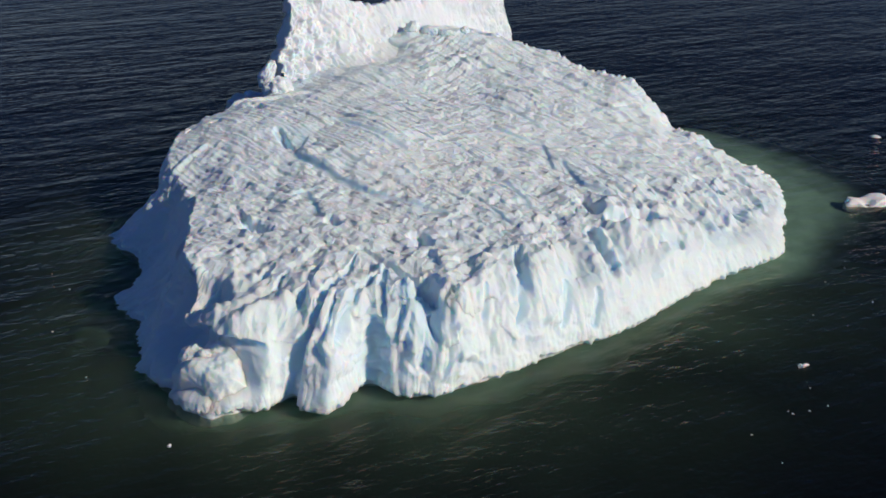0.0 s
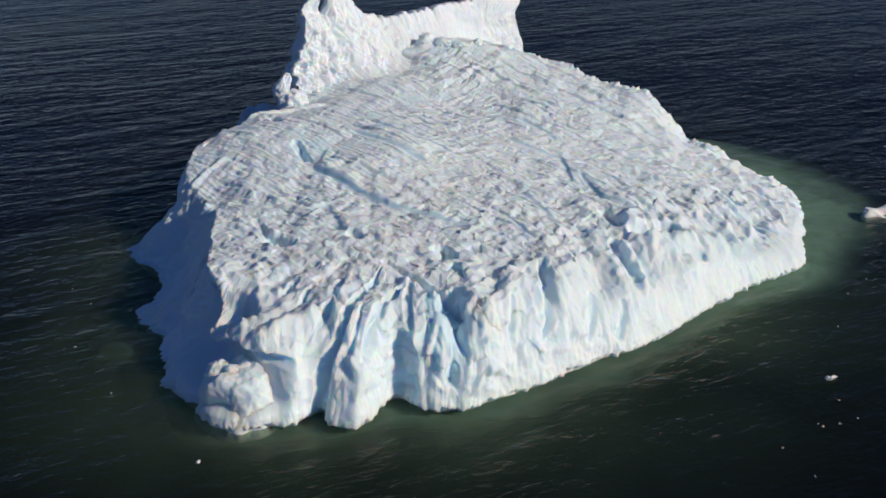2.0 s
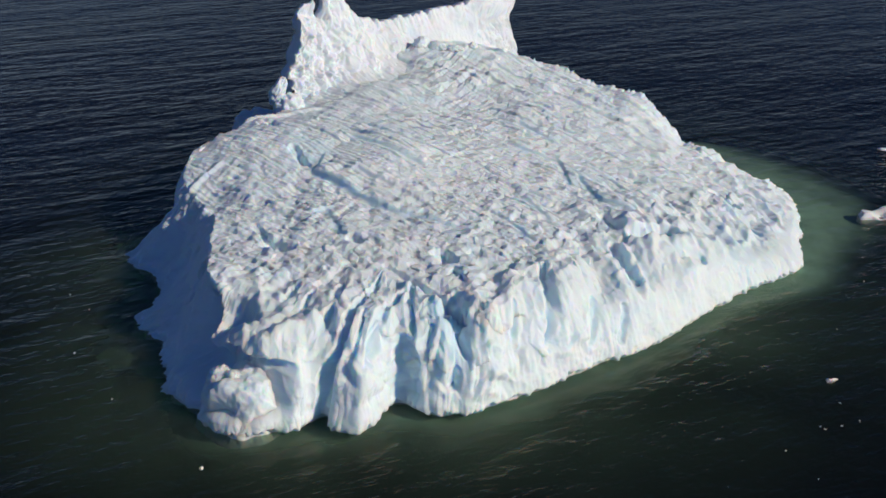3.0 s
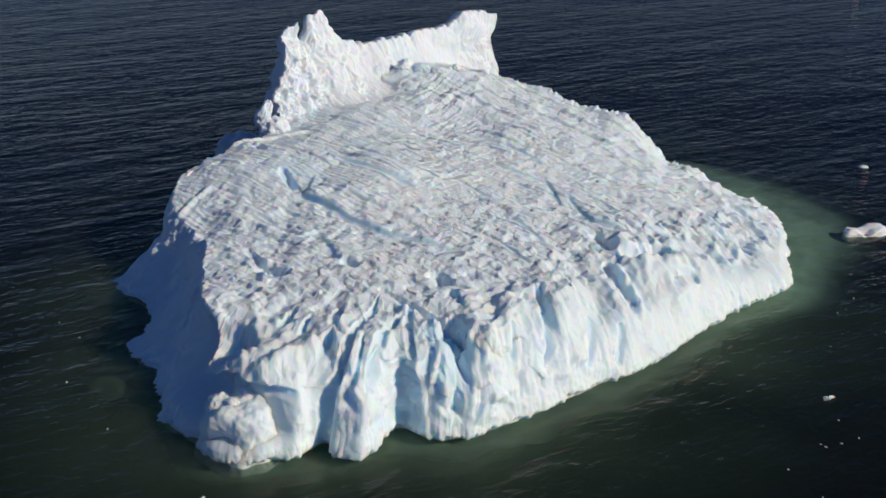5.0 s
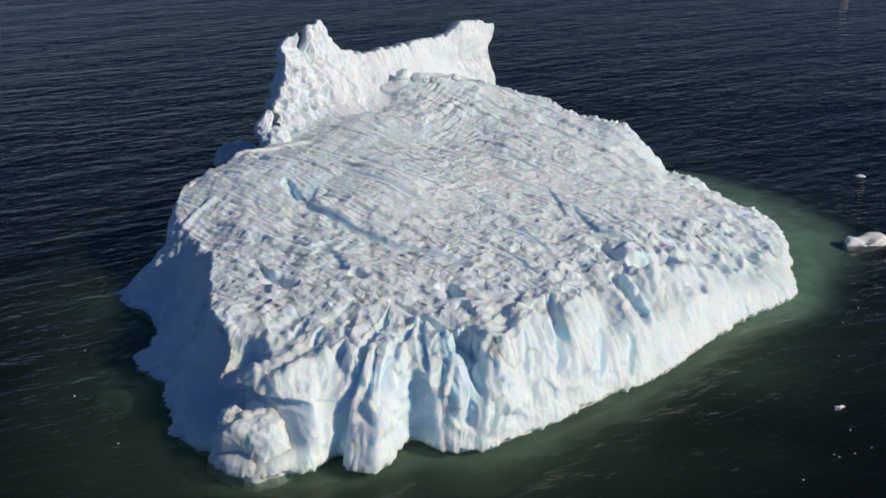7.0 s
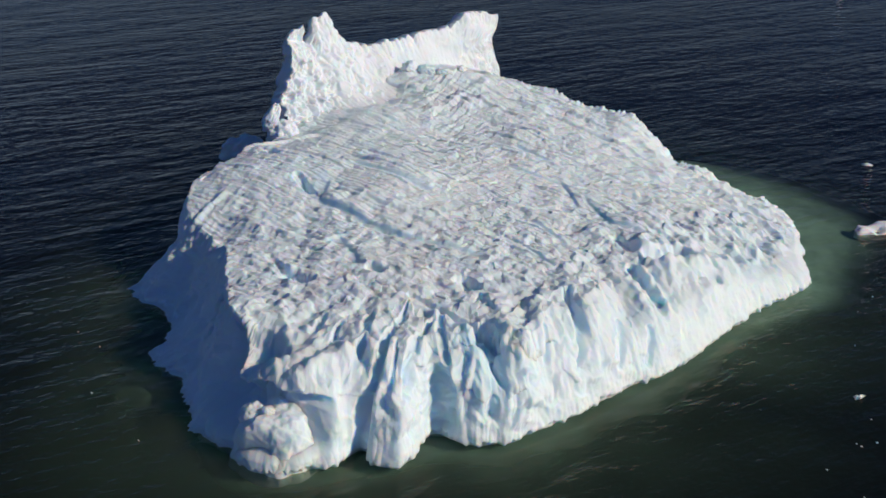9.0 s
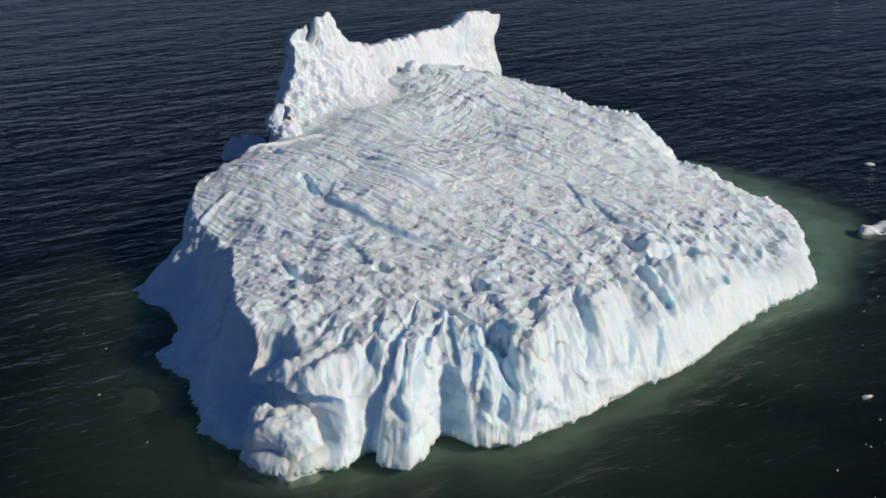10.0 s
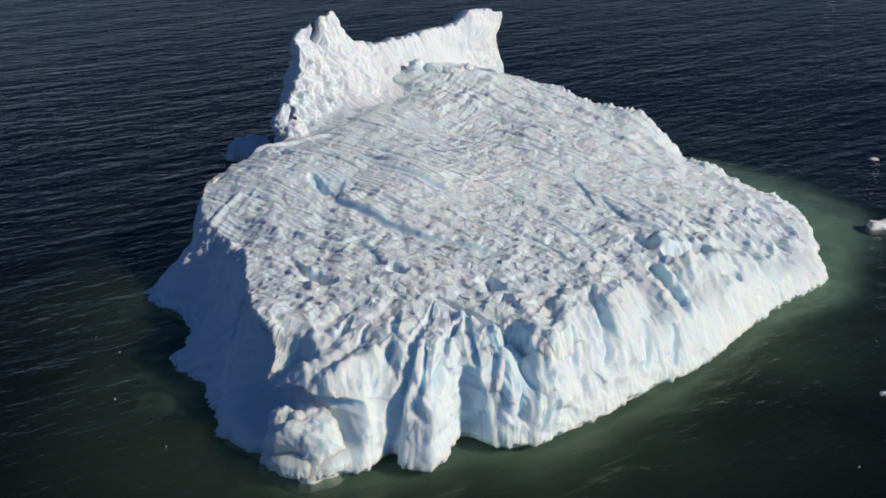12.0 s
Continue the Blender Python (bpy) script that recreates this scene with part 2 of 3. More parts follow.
# swells of the upper surface on top of its general slope: x, y, radius, height
SWELLS = [
    (-18.8, 61.9, 2.2, -1.1), (-18.8, 68.0, 2.6, 0.8), (-1.5, 126.0, 4.5, 0.9), (-5.4, 123.6, 1.5, 0.6), (-18.0, 94.0, 6.0, 1.0), (-18.0, 108.5, 5.0, -1.6),
    (-8.0, 91.5, 6.0, 0.75), (-22.9, 83.5, 3.2, -0.7), (31.0, 99.5, 5.0, 0.6), (20.0, 115.0, 3.0, 0.5), (23.9, 110.4, 1.6, -0.8), (11.6, 84.5, 3.0, 0.4), (-15.4, 104.8, 3.2, 0.5),
    (-1.0, 109.5, 6.0, -1.0), (-10.5, 119.0, 5.0, -1.6), (19.5, 115.5, 4.0, 1.0), (23.5, 81.0, 4.0, -0.7), (15.5, 79.0, 5.0, 0.7),
]
# scarps where the ice has cracked and shifted: x0, y0, x1, y1, height at either end, width of the face
SCARPS = [
    (-13.9, 86.7, -7.1, 80.3, 1.1, 0.85, 0.3), (-7.1, 80.3, -0.7, 77.0, 0.85, 0.5, 0.3), (-10.9, 94.3, -4.4, 89.2, 0.95, 0.6, 0.45), (-13.3, 90.2, -13.9, 87.0, 0.4, 0.7, 0.25),
    (-12.4, 81.0, -10.3, 74.9, 0.25, 0.6, 0.25), (4.1, 97.0, 8.4, 94.2, 0.7, 0.4, 0.4), (9.9, 90.2, 11.2, 85.2, 0.6, 1.0, 0.35), (11.2, 85.2, 13.6, 83.2, 0.9, 0.4, 0.35),
    (4.4, 84.8, 6.4, 80.2, 0.5, 0.4, 0.4), (8.4, 95.2, 8.9, 88.6, 0.4, 0.6, 0.25), (5.4, 104.5, 8.4, 99.6, 0.5, 0.5, 0.4), (3.0, 78.9, 4.6, 75.4, 0.5, 0.5, 0.3),
    (-13.2, 79.2, -11.4, 80.5, 0.7, 0.3, 0.2),
]
# melt pits: x0, y0, x1, y1, half width, depth
PITS = [
    (13.2, 78.4, 16.0, 79.6, 0.95, 2.0), (16.6, 76.9, 17.8, 76.9, 0.8, 1.1), (23.0, 92.1, 24.2, 90.2, 0.7, 0.9), (-16.2, 91.0, -14.9, 88.6, 0.45, 0.8),
    (-17.5, 77.0, -15.7, 73.7, 0.35, 0.5), (-15.6, 73.6, -14.5, 72.4, 0.75, 0.95), (-2.9, 72.2, -2.2, 71.2, 0.7, 1.0), (11.0, 76.3, 11.4, 74.2, 0.5, 0.9),
    (11.7, 73.4, 12.2, 71.9, 0.5, 0.9), (10.8, 81.4, 11.7, 79.5, 0.55, 0.8), (23.0, 87.7, 25.0, 85.4, 0.6, 0.8), (-6.7, 69.3, -1.0, 63.2, 0.38, 0.75),
    (-19.4, 65.0, -16.4, 63.5, 1.2, 1.1), (-9.6, 74.0, -8.9, 73.2, 0.5, 0.7), (-19.4, 97.6, -18.8, 96.6, 0.45, 0.6), (27.0, 96.4, 28.4, 95.0, 0.6, 0.7),
]
# raised lips and crests: x0, y0, x1, y1, half width, height
CRESTS = [(-22.0, 98.9, -15.2, 104.0, 0.28, 0.6), (-24.6, 85.4, -22.4, 89.4, 0.3, 0.4)]
# gullies, hollows and (below zero) buttresses of the ice front. Along the waterline (its x) and up the face (0 water, 1 brow, then a sixth
# for each metre behind it), from, to; half width at either end; depth
GULLIES = [
    (-10.4, 0.03, -10.1, 0.68, 0.45, 0.4, 0.9), (-10.0, 0.68, -9.4, 0.98, 0.45, 0.4, 1.2), (-9.4, 0.98, -8.8, 1.70, 0.42, 0.38, 0.75), (-6.8, 0.68, -6.7, 0.95, 0.5, 0.4, 1.0),
    (-6.5, 1.0, -5.8, 1.35, 0.42, 0.4, 0.65), (-4.9, 0.2, -5.0, 0.66, 0.9, 0.55, 0.7), (-1.9, 0.92, -1.05, 0.60, 1.05, 0.25, 1.9), (7.3, 1.30, 6.4, 0.84, 0.3, 0.5, 0.9),
    (6.4, 0.84, 5.2, 0.52, 0.5, 0.25, 1.0), (-8.4, 0.74, -8.0, 1.0, 0.22, 0.2, 0.6), (-4.7, 0.82, -5.1, 1.45, 0.32, 0.25, 0.5), (-3.3, 0.86, -3.5, 1.15, 0.4, 0.3, 0.45),
    (-12.1, 0.68, -13.6, 0.74, 0.3, 0.4, 0.55),
]
HOLLOWS = [
    (-13.1, 1.60, -13.6, 1.95, 0.32, 0.3, 0.7), (-15.5, 1.75, -15.9, 2.05, 0.4, 0.3, 0.7), (-10.8, 1.10, -11.6, 1.8, 0.25, 0.2, 0.4), (-10.9, 0.83, -10.8, 0.98, 0.2, 0.25, 0.5),
    (-3.9, 0.72, -3.4, 0.80, 0.35, 0.3, 0.6), (-3.0, 0.56, -2.9, 0.64, 0.35, 0.4, 0.45), (-1.8, 0.34, -1.7, 0.46, 0.35, 0.3, 0.4), (13.0, 0.76, 14.0, 1.05, 0.4, 0.35, 0.7),
    (14.2, 0.70, 15.1, 0.95, 0.35, 0.3, 0.6), (10.6, 0.25, 11.4, 0.60, 0.3, 0.35, 0.4), (8.3, 0.35, 9.5, 0.72, 0.3, 0.4, 0.45), (2.0, 1.12, 0.6, 1.30, 0.5, 0.5, 0.6),
    (-1.4, 1.62, -2.2, 1.78, 0.5, 0.4, 0.6), (2.9, 0.68, 3.2, 0.9, 0.25, 0.3, 0.45),
]
BUTTRESSES = [
    (0.8, 0.45, 0.8, 0.93, 1.1, 1.3, -0.75), (-8.3, 0.05, -7.6, 0.62, 1.5, 1.2, -0.3), (-11.7, 0.05, -11.7, 0.66, 0.7, 0.6, -0.45), (-2.8, 0.05, -2.6, 0.5, 0.9, 0.8, -0.35),
    (-13.5, 0.84, -13.2, 0.98, 0.8, 0.8, -0.7), (-0.6, 0.97, -0.6, 1.02, 0.28, 0.28, -0.55), (0.7, 1.0, 0.7, 1.05, 0.35, 0.3, -0.5), (2.0, 0.93, 2.1, 0.97, 0.3, 0.3, -0.4),
]


def top_height(x, y):
    """The general lie of the upper surface: a low dome that rises to the back and falls to the far corner."""
    a, b = x / 30, (y - 90) / 30
    z = 6.17 - 2.44 * a + 1.55 * b - 1.23 * a * a - 0.48 * a * b + 0.95 * b * b + 0.54 * a ** 3 - 0.61 * a * a * b + 0.85 * a * b * b
    z = z - 0.08 * b ** 3 - 1.64 * a ** 4 - 1.76 * a ** 3 * b - 2.11 * a * a * b * b - 0.38 * a * b ** 3 + 0.38 * b ** 4
    for sx, sy, r, h in SWELLS:
        z = z + h * np.exp(-((x - sx) ** 2 + (y - sy) ** 2) / (r * r))
    z = z - 0.38 * np.maximum(y - 123, 0)
    return np.maximum(z, 0.8)


def melt_way(x, y):
    """Metres behind the ice front, and a coordinate that stays the same along the way the meltwater runs."""
    right, left = 0.79 * (y - 58.5) - 0.61 * (x + 3), y - 58.5
    east = smooth(-9, 4, x)
    behind = east * right + (1 - east) * left
    t = behind - 11
    bend = 0.5 * (t + np.sqrt(t * t + 30))
    return behind, x + 0.12 * behind + 1.05 * bend


def pleats(lane, slow):
    """Rounded ribs with sharp furrows between them, about -0.5 to 1: broad, middling and fine ones."""
    broad = np.abs(perlin(lane * 0.20, slow, 0, 81)) * 2.4 - 0.55
    mid = np.abs(perlin(lane * 0.48, slow * 2 + 3, 0, 82)) * 2.2 - 0.55
    fine = np.abs(perlin(lane * 1.15, slow * 4 + 7, 0, 83)) * 2.0 - 0.5
    return broad, mid, fine


def beds(across, along, seed, face=0.14):
    """Worn layering, 0 to about 1: each bed sinks gently away behind its sharp little face, and comes and goes along its length."""
    bed = np.floor(across)
    f = across - bed
    live = np.clip(perlin(bed * 7.31, along, 0, seed) * 2.4 + 0.4, 0, 1.3)
    return smooth(0, face, f) * (1 - f) * live


def from_line(x, y, x0, y0, x1, y1):
    """How far along a line, how far off it to its right, and its length."""
    dx, dy = x1 - x0, y1 - y0
    ll = math.hypot(dx, dy)
    return ((x - x0) * dx + (y - y0) * dy) / ll, ((x - x0) * dy - (y - y0) * dx) / ll, ll


def weathering(x, y):
    """Relief of the upper surface: melt runnels, sun cups, steps along the old layering, scarps and pits; and the blue
    put into their colour for clear ice and for shade.
    """
    behind, lane = melt_way(x, y)
    straight = lane
    lane = lane + (0.8 * fbm(x * 0.11, y * 0.11, 0, 3, 11) + 0.35 * fbm(x * 0.5, y * 0.5, 0, 2, 12)) * smooth(2, 8, behind) * (1 - 0.65 * smooth(96, 108, y))
    patch = 0.5 + 1.0 * np.clip(fbm(x * 0.16, y * 0.16, 0, 2, 13) + 0.25, 0, 1)
    near = smooth(17, 3, behind)
    east = smooth(4, 16, x) * smooth(104, 94, y)
    calm = np.exp(-((x + 3) ** 2 + (y - 88) ** 2) / 130.0)
    back = smooth(96, 108, y)
    lumpy = smooth(94, 80, y) + 0.35 * smooth(0, 10, x)
    # furrows that run on down the ice front
    broad, mid, fine = pleats(straight, behind * 0.035)
    blunt = smooth(3, -7, x)
    z = near * (1 - 0.6 * blunt) * (0.36 * broad + 0.22 * mid + 0.13 * fine + 0.1)
    z = z + near * blunt * (0.50 * np.abs(perlin(x * 0.34, y * 0.30, 0, 77)) + 0.40 * np.abs(perlin(x * 0.8, y * 0.7, 0, 78)) - 0.2)
    # long runnels and the ribs between them
    z = z + (0.18 + 0.40 * east) * (1 - 0.5 * calm) * (1 - 0.5 * near) * (np.abs(perlin(lane * 0.30, behind * 0.045, 0, 21)) * 2.2 - 0.5)
    z = z + (0.09 + 0.20 * east) * patch * (np.abs(perlin(lane * 0.62, behind * 0.10, 0, 24)) * 2.2 - 0.5) + (0.05 + 0.07 * east) * patch * (np.abs(perlin(lane * 1.4, behind * 0.2, 0, 25)) * 2 - 0.5)
    # beds of the old layering, and plates broken across them
    along, across = 0.74 * x - 0.67 * y, 0.67 * x + 0.74 * y + 0.50 * perlin(x * 0.16, y * 0.16, 0, 71) + 0.13 * perlin(x * 0.7, y * 0.7, 0, 72)
    open_ice = (1 - 0.85 * near) * (1 - 0.6 * smooth(14, 24, x))
    z = z + open_ice * (0.22 * beds(across * 0.33, along * 0.10, 73) + 0.15 * patch * beds(across * 0.85 + 0.4, along * 0.16, 74) + 0.07 * beds(across * 2.1, along * 0.33, 75, 0.22))
    cross = -(0.96 * x - 0.28 * y) + 0.7 * perlin(x * 0.2, y * 0.2, 0, 52) + 0.25 * perlin(x * 0.8, y * 0.8, 0, 53)
    z = z + (1 - 0.7 * near) * (0.10 * beds(cross * 0.24, across * 0.17, 54, 0.22) + 0.08 * patch * beds(cross * 0.62, across * 0.3, 55, 0.2))
    z = z + 0.16 * back * (ridged(x * 0.10, y * 0.10 + x * 0.16, 0, 3, 28) - 0.6) + 0.16 * back * beds(across * 0.62 + 0.5, along * 0.2, 29, 0.3)
    # cups
    bowl = cups(lane * 0.62 + 0.6 * perlin(x * 0.5, y * 0.5, 0, 33), behind * 0.40 + 0.5 * perlin(x * 0.4, y * 0.4, 0, 32), 35)
    small = cups(lane * 1.3 + 0.4 * perlin(x * 1.2, y * 1.2, 0, 31), behind * 0.95 + 0.5 * perlin(x, y, 0, 34), 36)
    tiny = cups(x * 2.4 + 0.4 * perlin(x * 2, y * 2, 0, 40), y * 1.9 + 0.4 * perlin(x * 2, y * 2, 0, 41), 42)
    z = z + (0.08 + 0.16 * near + 0.12 * east + 0.14 * lumpy) * (1 - 0.6 * calm) * (bowl - 0.35) + (0.06 + 0.05 * near + 0.045 * lumpy) * (1 - 0.5 * calm) * (small - 0.35) + 0.028 * (tiny - 0.35)
    chunk = cups(x * 0.30 + 0.3 * perlin(x * 0.5, y * 0.5, 0, 38), y * 0.30 + 0.4 * perlin(x * 0.3, y * 0.3, 0, 39), 37)
    z = z + (0.6 * smooth(18, 27, x) + 0.3 * back) * (chunk - 0.3)
    z = z + (0.12 + 0.18 * lumpy) * fbm(x * 0.5, y * 0.5, 0, 3, 43, 0.5) + 0.02 * fbm(x * 2.8, y * 2.8, 0, 2, 51)
    crust = chips(lane * 0.9 + 0.3 * perlin(x * 1.1, y * 1.1, 0, 65), behind * 0.8 + 0.3 * perlin(x * 1.1, y * 1.1, 0, 66), 67)
    flake = chips(x * 2.1 + 0.3 * perlin(x * 2.1, y * 2.1, 0, 44), y * 1.9 + 0.3 * perlin(x * 2.1, y * 2.1, 0, 45), 68)
    z = z + (0.05 - 0.015 * calm + 0.015 * lumpy) * crust + 0.02 * flake
    sway = 0.16 * perlin(x * 0.3, y * 0.3, 0, 61) + 0.05 * perlin(x * 1.3, y * 1.3, 0, 64)
    wobble = 0.16 * perlin(x * 0.3, y * 0.3, 0, 61) + 0.10 * perlin(x * 1.3, y * 1.3, 0, 64) + 0.05 * perlin(x * 3.1, y * 3.1, 0, 62)
    shift, worn, blue_tint = 0.0, 1.0, 0.0
    for x0, y0, x1, y1, h0, h1, face in SCARPS:
        t, o, ll = from_line(x, y, x0, y0, x1, y1)
        o = o + 0.8 * sway
        h = h0 + (h1 - h0) * np.clip(t / ll, 0, 1)
        here = smooth(-0.8, 0.5, t) * smooth(ll + 0.8, ll - 0.5, t)
        shift = shift - 0.42 * h * np.tanh(o / (0.55 * face)) * 0.52 * np.exp(-np.abs(o) / 2.2) * here
        at_face = np.exp(-((o - 0.2 * face) / (0.6 * face + 0.15)) ** 2) * here
        worn, blue_tint = worn * (1 - 0.7 * at_face), np.maximum(blue_tint, at_face * (0.45 + 0.3 * h))
    for x0, y0, x1, y1, w, d in PITS:
        t, o, ll = from_line(x, y, x0, y0, x1, y1)
        # a steep wall on the sunny side, a ramp on the other
        ramp_in = np.clip(0.72 + 0.4 * (0.93 * (x - (x0 + x1) / 2) - 0.36 * (y - (y0 + y1) / 2)) / (w + 0.35 * ll), 0.3, 1)
        hole = smooth(1.25, 0.55, np.hypot(o + wobble, np.maximum(np.maximum(-t, t - ll), 0)) / w + 0.30 * fbm(x * 0.9, y * 0.9, 0, 3, 69))
        shift = shift - 1.2 * d * ramp_in * hole
        # blue only on the steep wall, painting in the shade it lies in
        worn, blue_tint = worn * (1 - 0.4 * hole), np.maximum(blue_tint, 0.4 * hole * smooth(0.7, 1.0, ramp_in))
    for x0, y0, x1, y1, w, d in CRESTS:
        t, o, ll = from_line(x, y, x0, y0, x1, y1)
        crest = np.exp(-((o + 0.6 * wobble) / w) ** 2) * smooth(-0.6, 0.6, t) * smooth(ll + 0.6, ll - 0.6, t)
        shift, worn, blue_tint = shift + 0.6 * d * crest, worn * (1 - 0.6 * crest), np.maximum(blue_tint, 0.35 * crest)
    return 0.36 * fbm(x * 0.09, y * 0.09, 0, 3, 3) + z * worn + shift, blue_tint


def build_slab():
    around, wall_rows, top_rows = 2500, 120, 280
    w, r = closed_curve(WATERLINE, around), closed_curve(RIM, around)
    # the edge runs round the middle without turning back
    arm = r - CENTRE
    angle = np.unwrap(np.arctan2(arm[:, 1], arm[:, 0]))
    turn = np.maximum(np.diff(angle, append=angle[0] + 2 * np.pi), 0.0006)
    angle = angle[0] + np.concatenate([[0], np.cumsum(turn * 2 * np.pi / turn.sum())[:-1]])
    r = CENTRE + np.stack([np.cos(angle), np.sin(angle)], 1) * np.linalg.norm(arm, axis=1)[:, None]
    step = np.linalg.norm(np.roll(w, -1, 0) - w, axis=1)
    girth = np.concatenate([[0], np.cumsum(step)[:-1]])
    total = step.sum()
    front = smooth(-19.5, -15, w[:, 0]) * smooth(100, 80, w[:, 1])
    flank = smooth(-17, -21, w[:, 0])
    tangent = np.roll(w, -6, 0) - np.roll(w, 6, 0)
    tangent /= np.linalg.norm(tangent, axis=1)[:, None]
    out = np.stack([tangent[:, 1], -tangent[:, 0]], 1)
    ring_x, ring_y = np.cos(2 * np.pi * girth / total) * total / (2 * np.pi), np.sin(2 * np.pi * girth / total) * total / (2 * np.pi)
    rim_z = top_height(r[:, 0], r[:, 1])

    eased = w.copy()
    for _ in range(600):
        eased = (np.roll(eased, 3, 0) + 2 * eased + np.roll(eased, -3, 0)) / 4
    seaward = (w[:, 1] < 90) * (w[:, 0] > -18)
    spread_x = 1.0 + 0.28 * smooth(-3, 3, w[:, 0])
    fluted = smooth(-13, -10, w[:, 0]) * smooth(10, 3, w[:, 0])

    def carved(v):
        """Depth cut into the ice front at the height v, and how far the cut is coloured blue for clear ice and shade.
        """
        cut, blue_tint = 0.0, 0.0
        uneven = np.abs(perlin(ring_x * 0.55, ring_y * 0.55, v * 3.0, 133))
        jitter = 0.35 * perlin(ring_x * 0.5, ring_y * 0.5, v * 4.0, 85) + 0.28 * perlin(ring_x * 1.4, ring_y * 1.4, v * 8.0, 126)
        for x0, v0, x1, v1, w0, w1, deep in (*GULLIES, *HOLLOWS, *BUTTRESSES):
            if np.max(v) < min(v0, v1) - 0.4 or np.min(v) > max(v0, v1) + 0.4:
                continue
            dx, dv = x1 - x0, (v1 - v0) * 6
            t = np.clip(((w[:, 0] - x0) * dx + (v - v0) * 6 * dv) / (dx * dx + dv * dv), 0, 1)
            o = np.hypot((w[:, 0] - x0 - t * dx) * spread_x, (v - v0) * 6 - t * dv) / (w0 + (w1 - w0) * t)
            if deep > 0:
                shape = smooth(1.35, 0.45, o + jitter) * seaward
                blue_tint = np.maximum(blue_tint, 0.55 * shape)
            else:
                shape = np.exp(-(o ** 2) * 0.9) * seaward
            cut = cut + deep * shape * (0.7 + 0.8 * uneven)
        return cut, blue_tint

    def columns(v, z, p):
        """Rounded upright columns with sharp gullies between them; v 0 at the water, 1 at the rim."""
        behind, lane = melt_way(p[:, 0], p[:, 1])
        fb, fm, ff = pleats(lane, behind * 0.035 - 0.3 * (1 - v))
        ob, om, of = (np.abs(perlin(ring_x * f, ring_y * f, v * 0.4, s)) * 2.2 - 0.5 for f, s in ((0.15, 84), (0.4, 87), (1.0, 88)))
        upper = float(smooth(0.30, 0.75, v))
        bold = 1 - 0.4 * smooth(-11, -15, w[:, 0])
        ribs = front * bold * ((0.30 + 0.14 * upper) * fb + (0.17 + 0.20 * upper * fluted) * fm + (0.11 + 0.12 * upper * fluted) * ff) + (1 - front) * (0.5 * ob + 0.3 * om + 0.12 * of)
        # the hollow under the spur
        under = 2.4 * smooth(-11.7, -14.2, w[:, 0]) * smooth(-23.0, -20.5, w[:, 0]) * (w[:, 1] < 67) * smooth(0.15, 0.42, v) * smooth(0.97, 0.84, v + 0.12 * smooth(-18, -13.5, w[:, 0]) + 0.12 * smooth(-13.5, -11.8, w[:, 0]))
        hollow = (cups(lane * 0.6, z * 0.38 + 2, 86) - 0.4) * smooth(0.2, 0.6, v) * front
        scale = (np.abs(perlin(lane * 0.55 + 0.6 * perlin(lane * 0.6, z * 0.6, 0, 79), z * 0.6, 0, 89)) * 2.2 - 0.5) * front * smooth(0.02, 0.3, v)
        ledge_at = -z * 0.62 + 1.3 * perlin(lane * 0.33, z * 0.12, 0, 129) + 0.5 * perlin(lane * 1.1, z * 0.3, 0, 130)
        ribs = ribs + front * (0.08 + 0.30 * fluted) * smooth(0.1, 0.35, v) * (beds(ledge_at, lane * 0.45, 131, 0.2) - 0.3) + 0.16 * front * fluted * smooth(0.2, 0.5, v) * chips(lane * 0.8, z * 0.7, 132)
        return ribs + hollow * (0.14 + 0.28 * fluted * upper) + (0.08 + 0.20 * fluted) * scale, under

    # the far edge is broken into small teeth
    ragged = smooth(99, 104, w[:, 1]) * smooth(2, 8, w[:, 0]) + 0.35 * smooth(24, 27, w[:, 0]) + 0.4 * flank * smooth(84, 78, w[:, 1])
    teeth = 1.2 * ragged * (0.45 * np.clip(perlin(ring_x * 0.55, ring_y * 0.55, 0, 121), 0, 1) + 0.45 * np.clip(perlin(ring_x * 1.3, ring_y * 1.3, 0, 122), 0, 1) + 0.3 * perlin(ring_x * 3.1, ring_y * 3.1, 0, 123))
    # buttresses of the shaded flank, each ending in a lobe at the water
    lobes = np.abs(perlin(ring_x * 0.16, ring_y * 0.16, 0, 94)) * 2.2 + np.abs(perlin(ring_x * 0.42, ring_y * 0.42, 0, 92)) * 0.9 + np.abs(perlin(ring_x * 1.1, ring_y * 1.1, 0, 90)) * 0.3 - 1.05
    rows, blue_tints = [], []
    for k in range(wall_rows):
        v = -0.22 + 1.22 * k / (wall_rows - 1)
        vv = max(v, 0.0)
        z = v * rim_z
        # the front stands steep and rounds off at its top; the shaded flank is a wall above a sloping foot
        steep = 0.38 * vv + 0.62 * vv ** 5
        spread = vv ** 0.6
        back = front * steep + flank * spread + np.clip(1 - front - flank, 0, 1) * vv
        ease = (0.75 - 0.45 * np.exp(-((w[:, 0] + 5.8) / 2.5) ** 2)) * smooth(0.15, 0.8, vv)
        foot_line = w + (eased - w) * (ease * front)[:, None]
        p = foot_line + (r - foot_line) * back[:, None]
        cols, gash = columns(vv, z, p)
        cut, blue_tint = carved(vv)
        toe = 0.55 + 0.45 * smooth(-0.1, 0.25, vv)
        cols = cols * (1.0 - 0.6 * flank) * toe - gash - cut
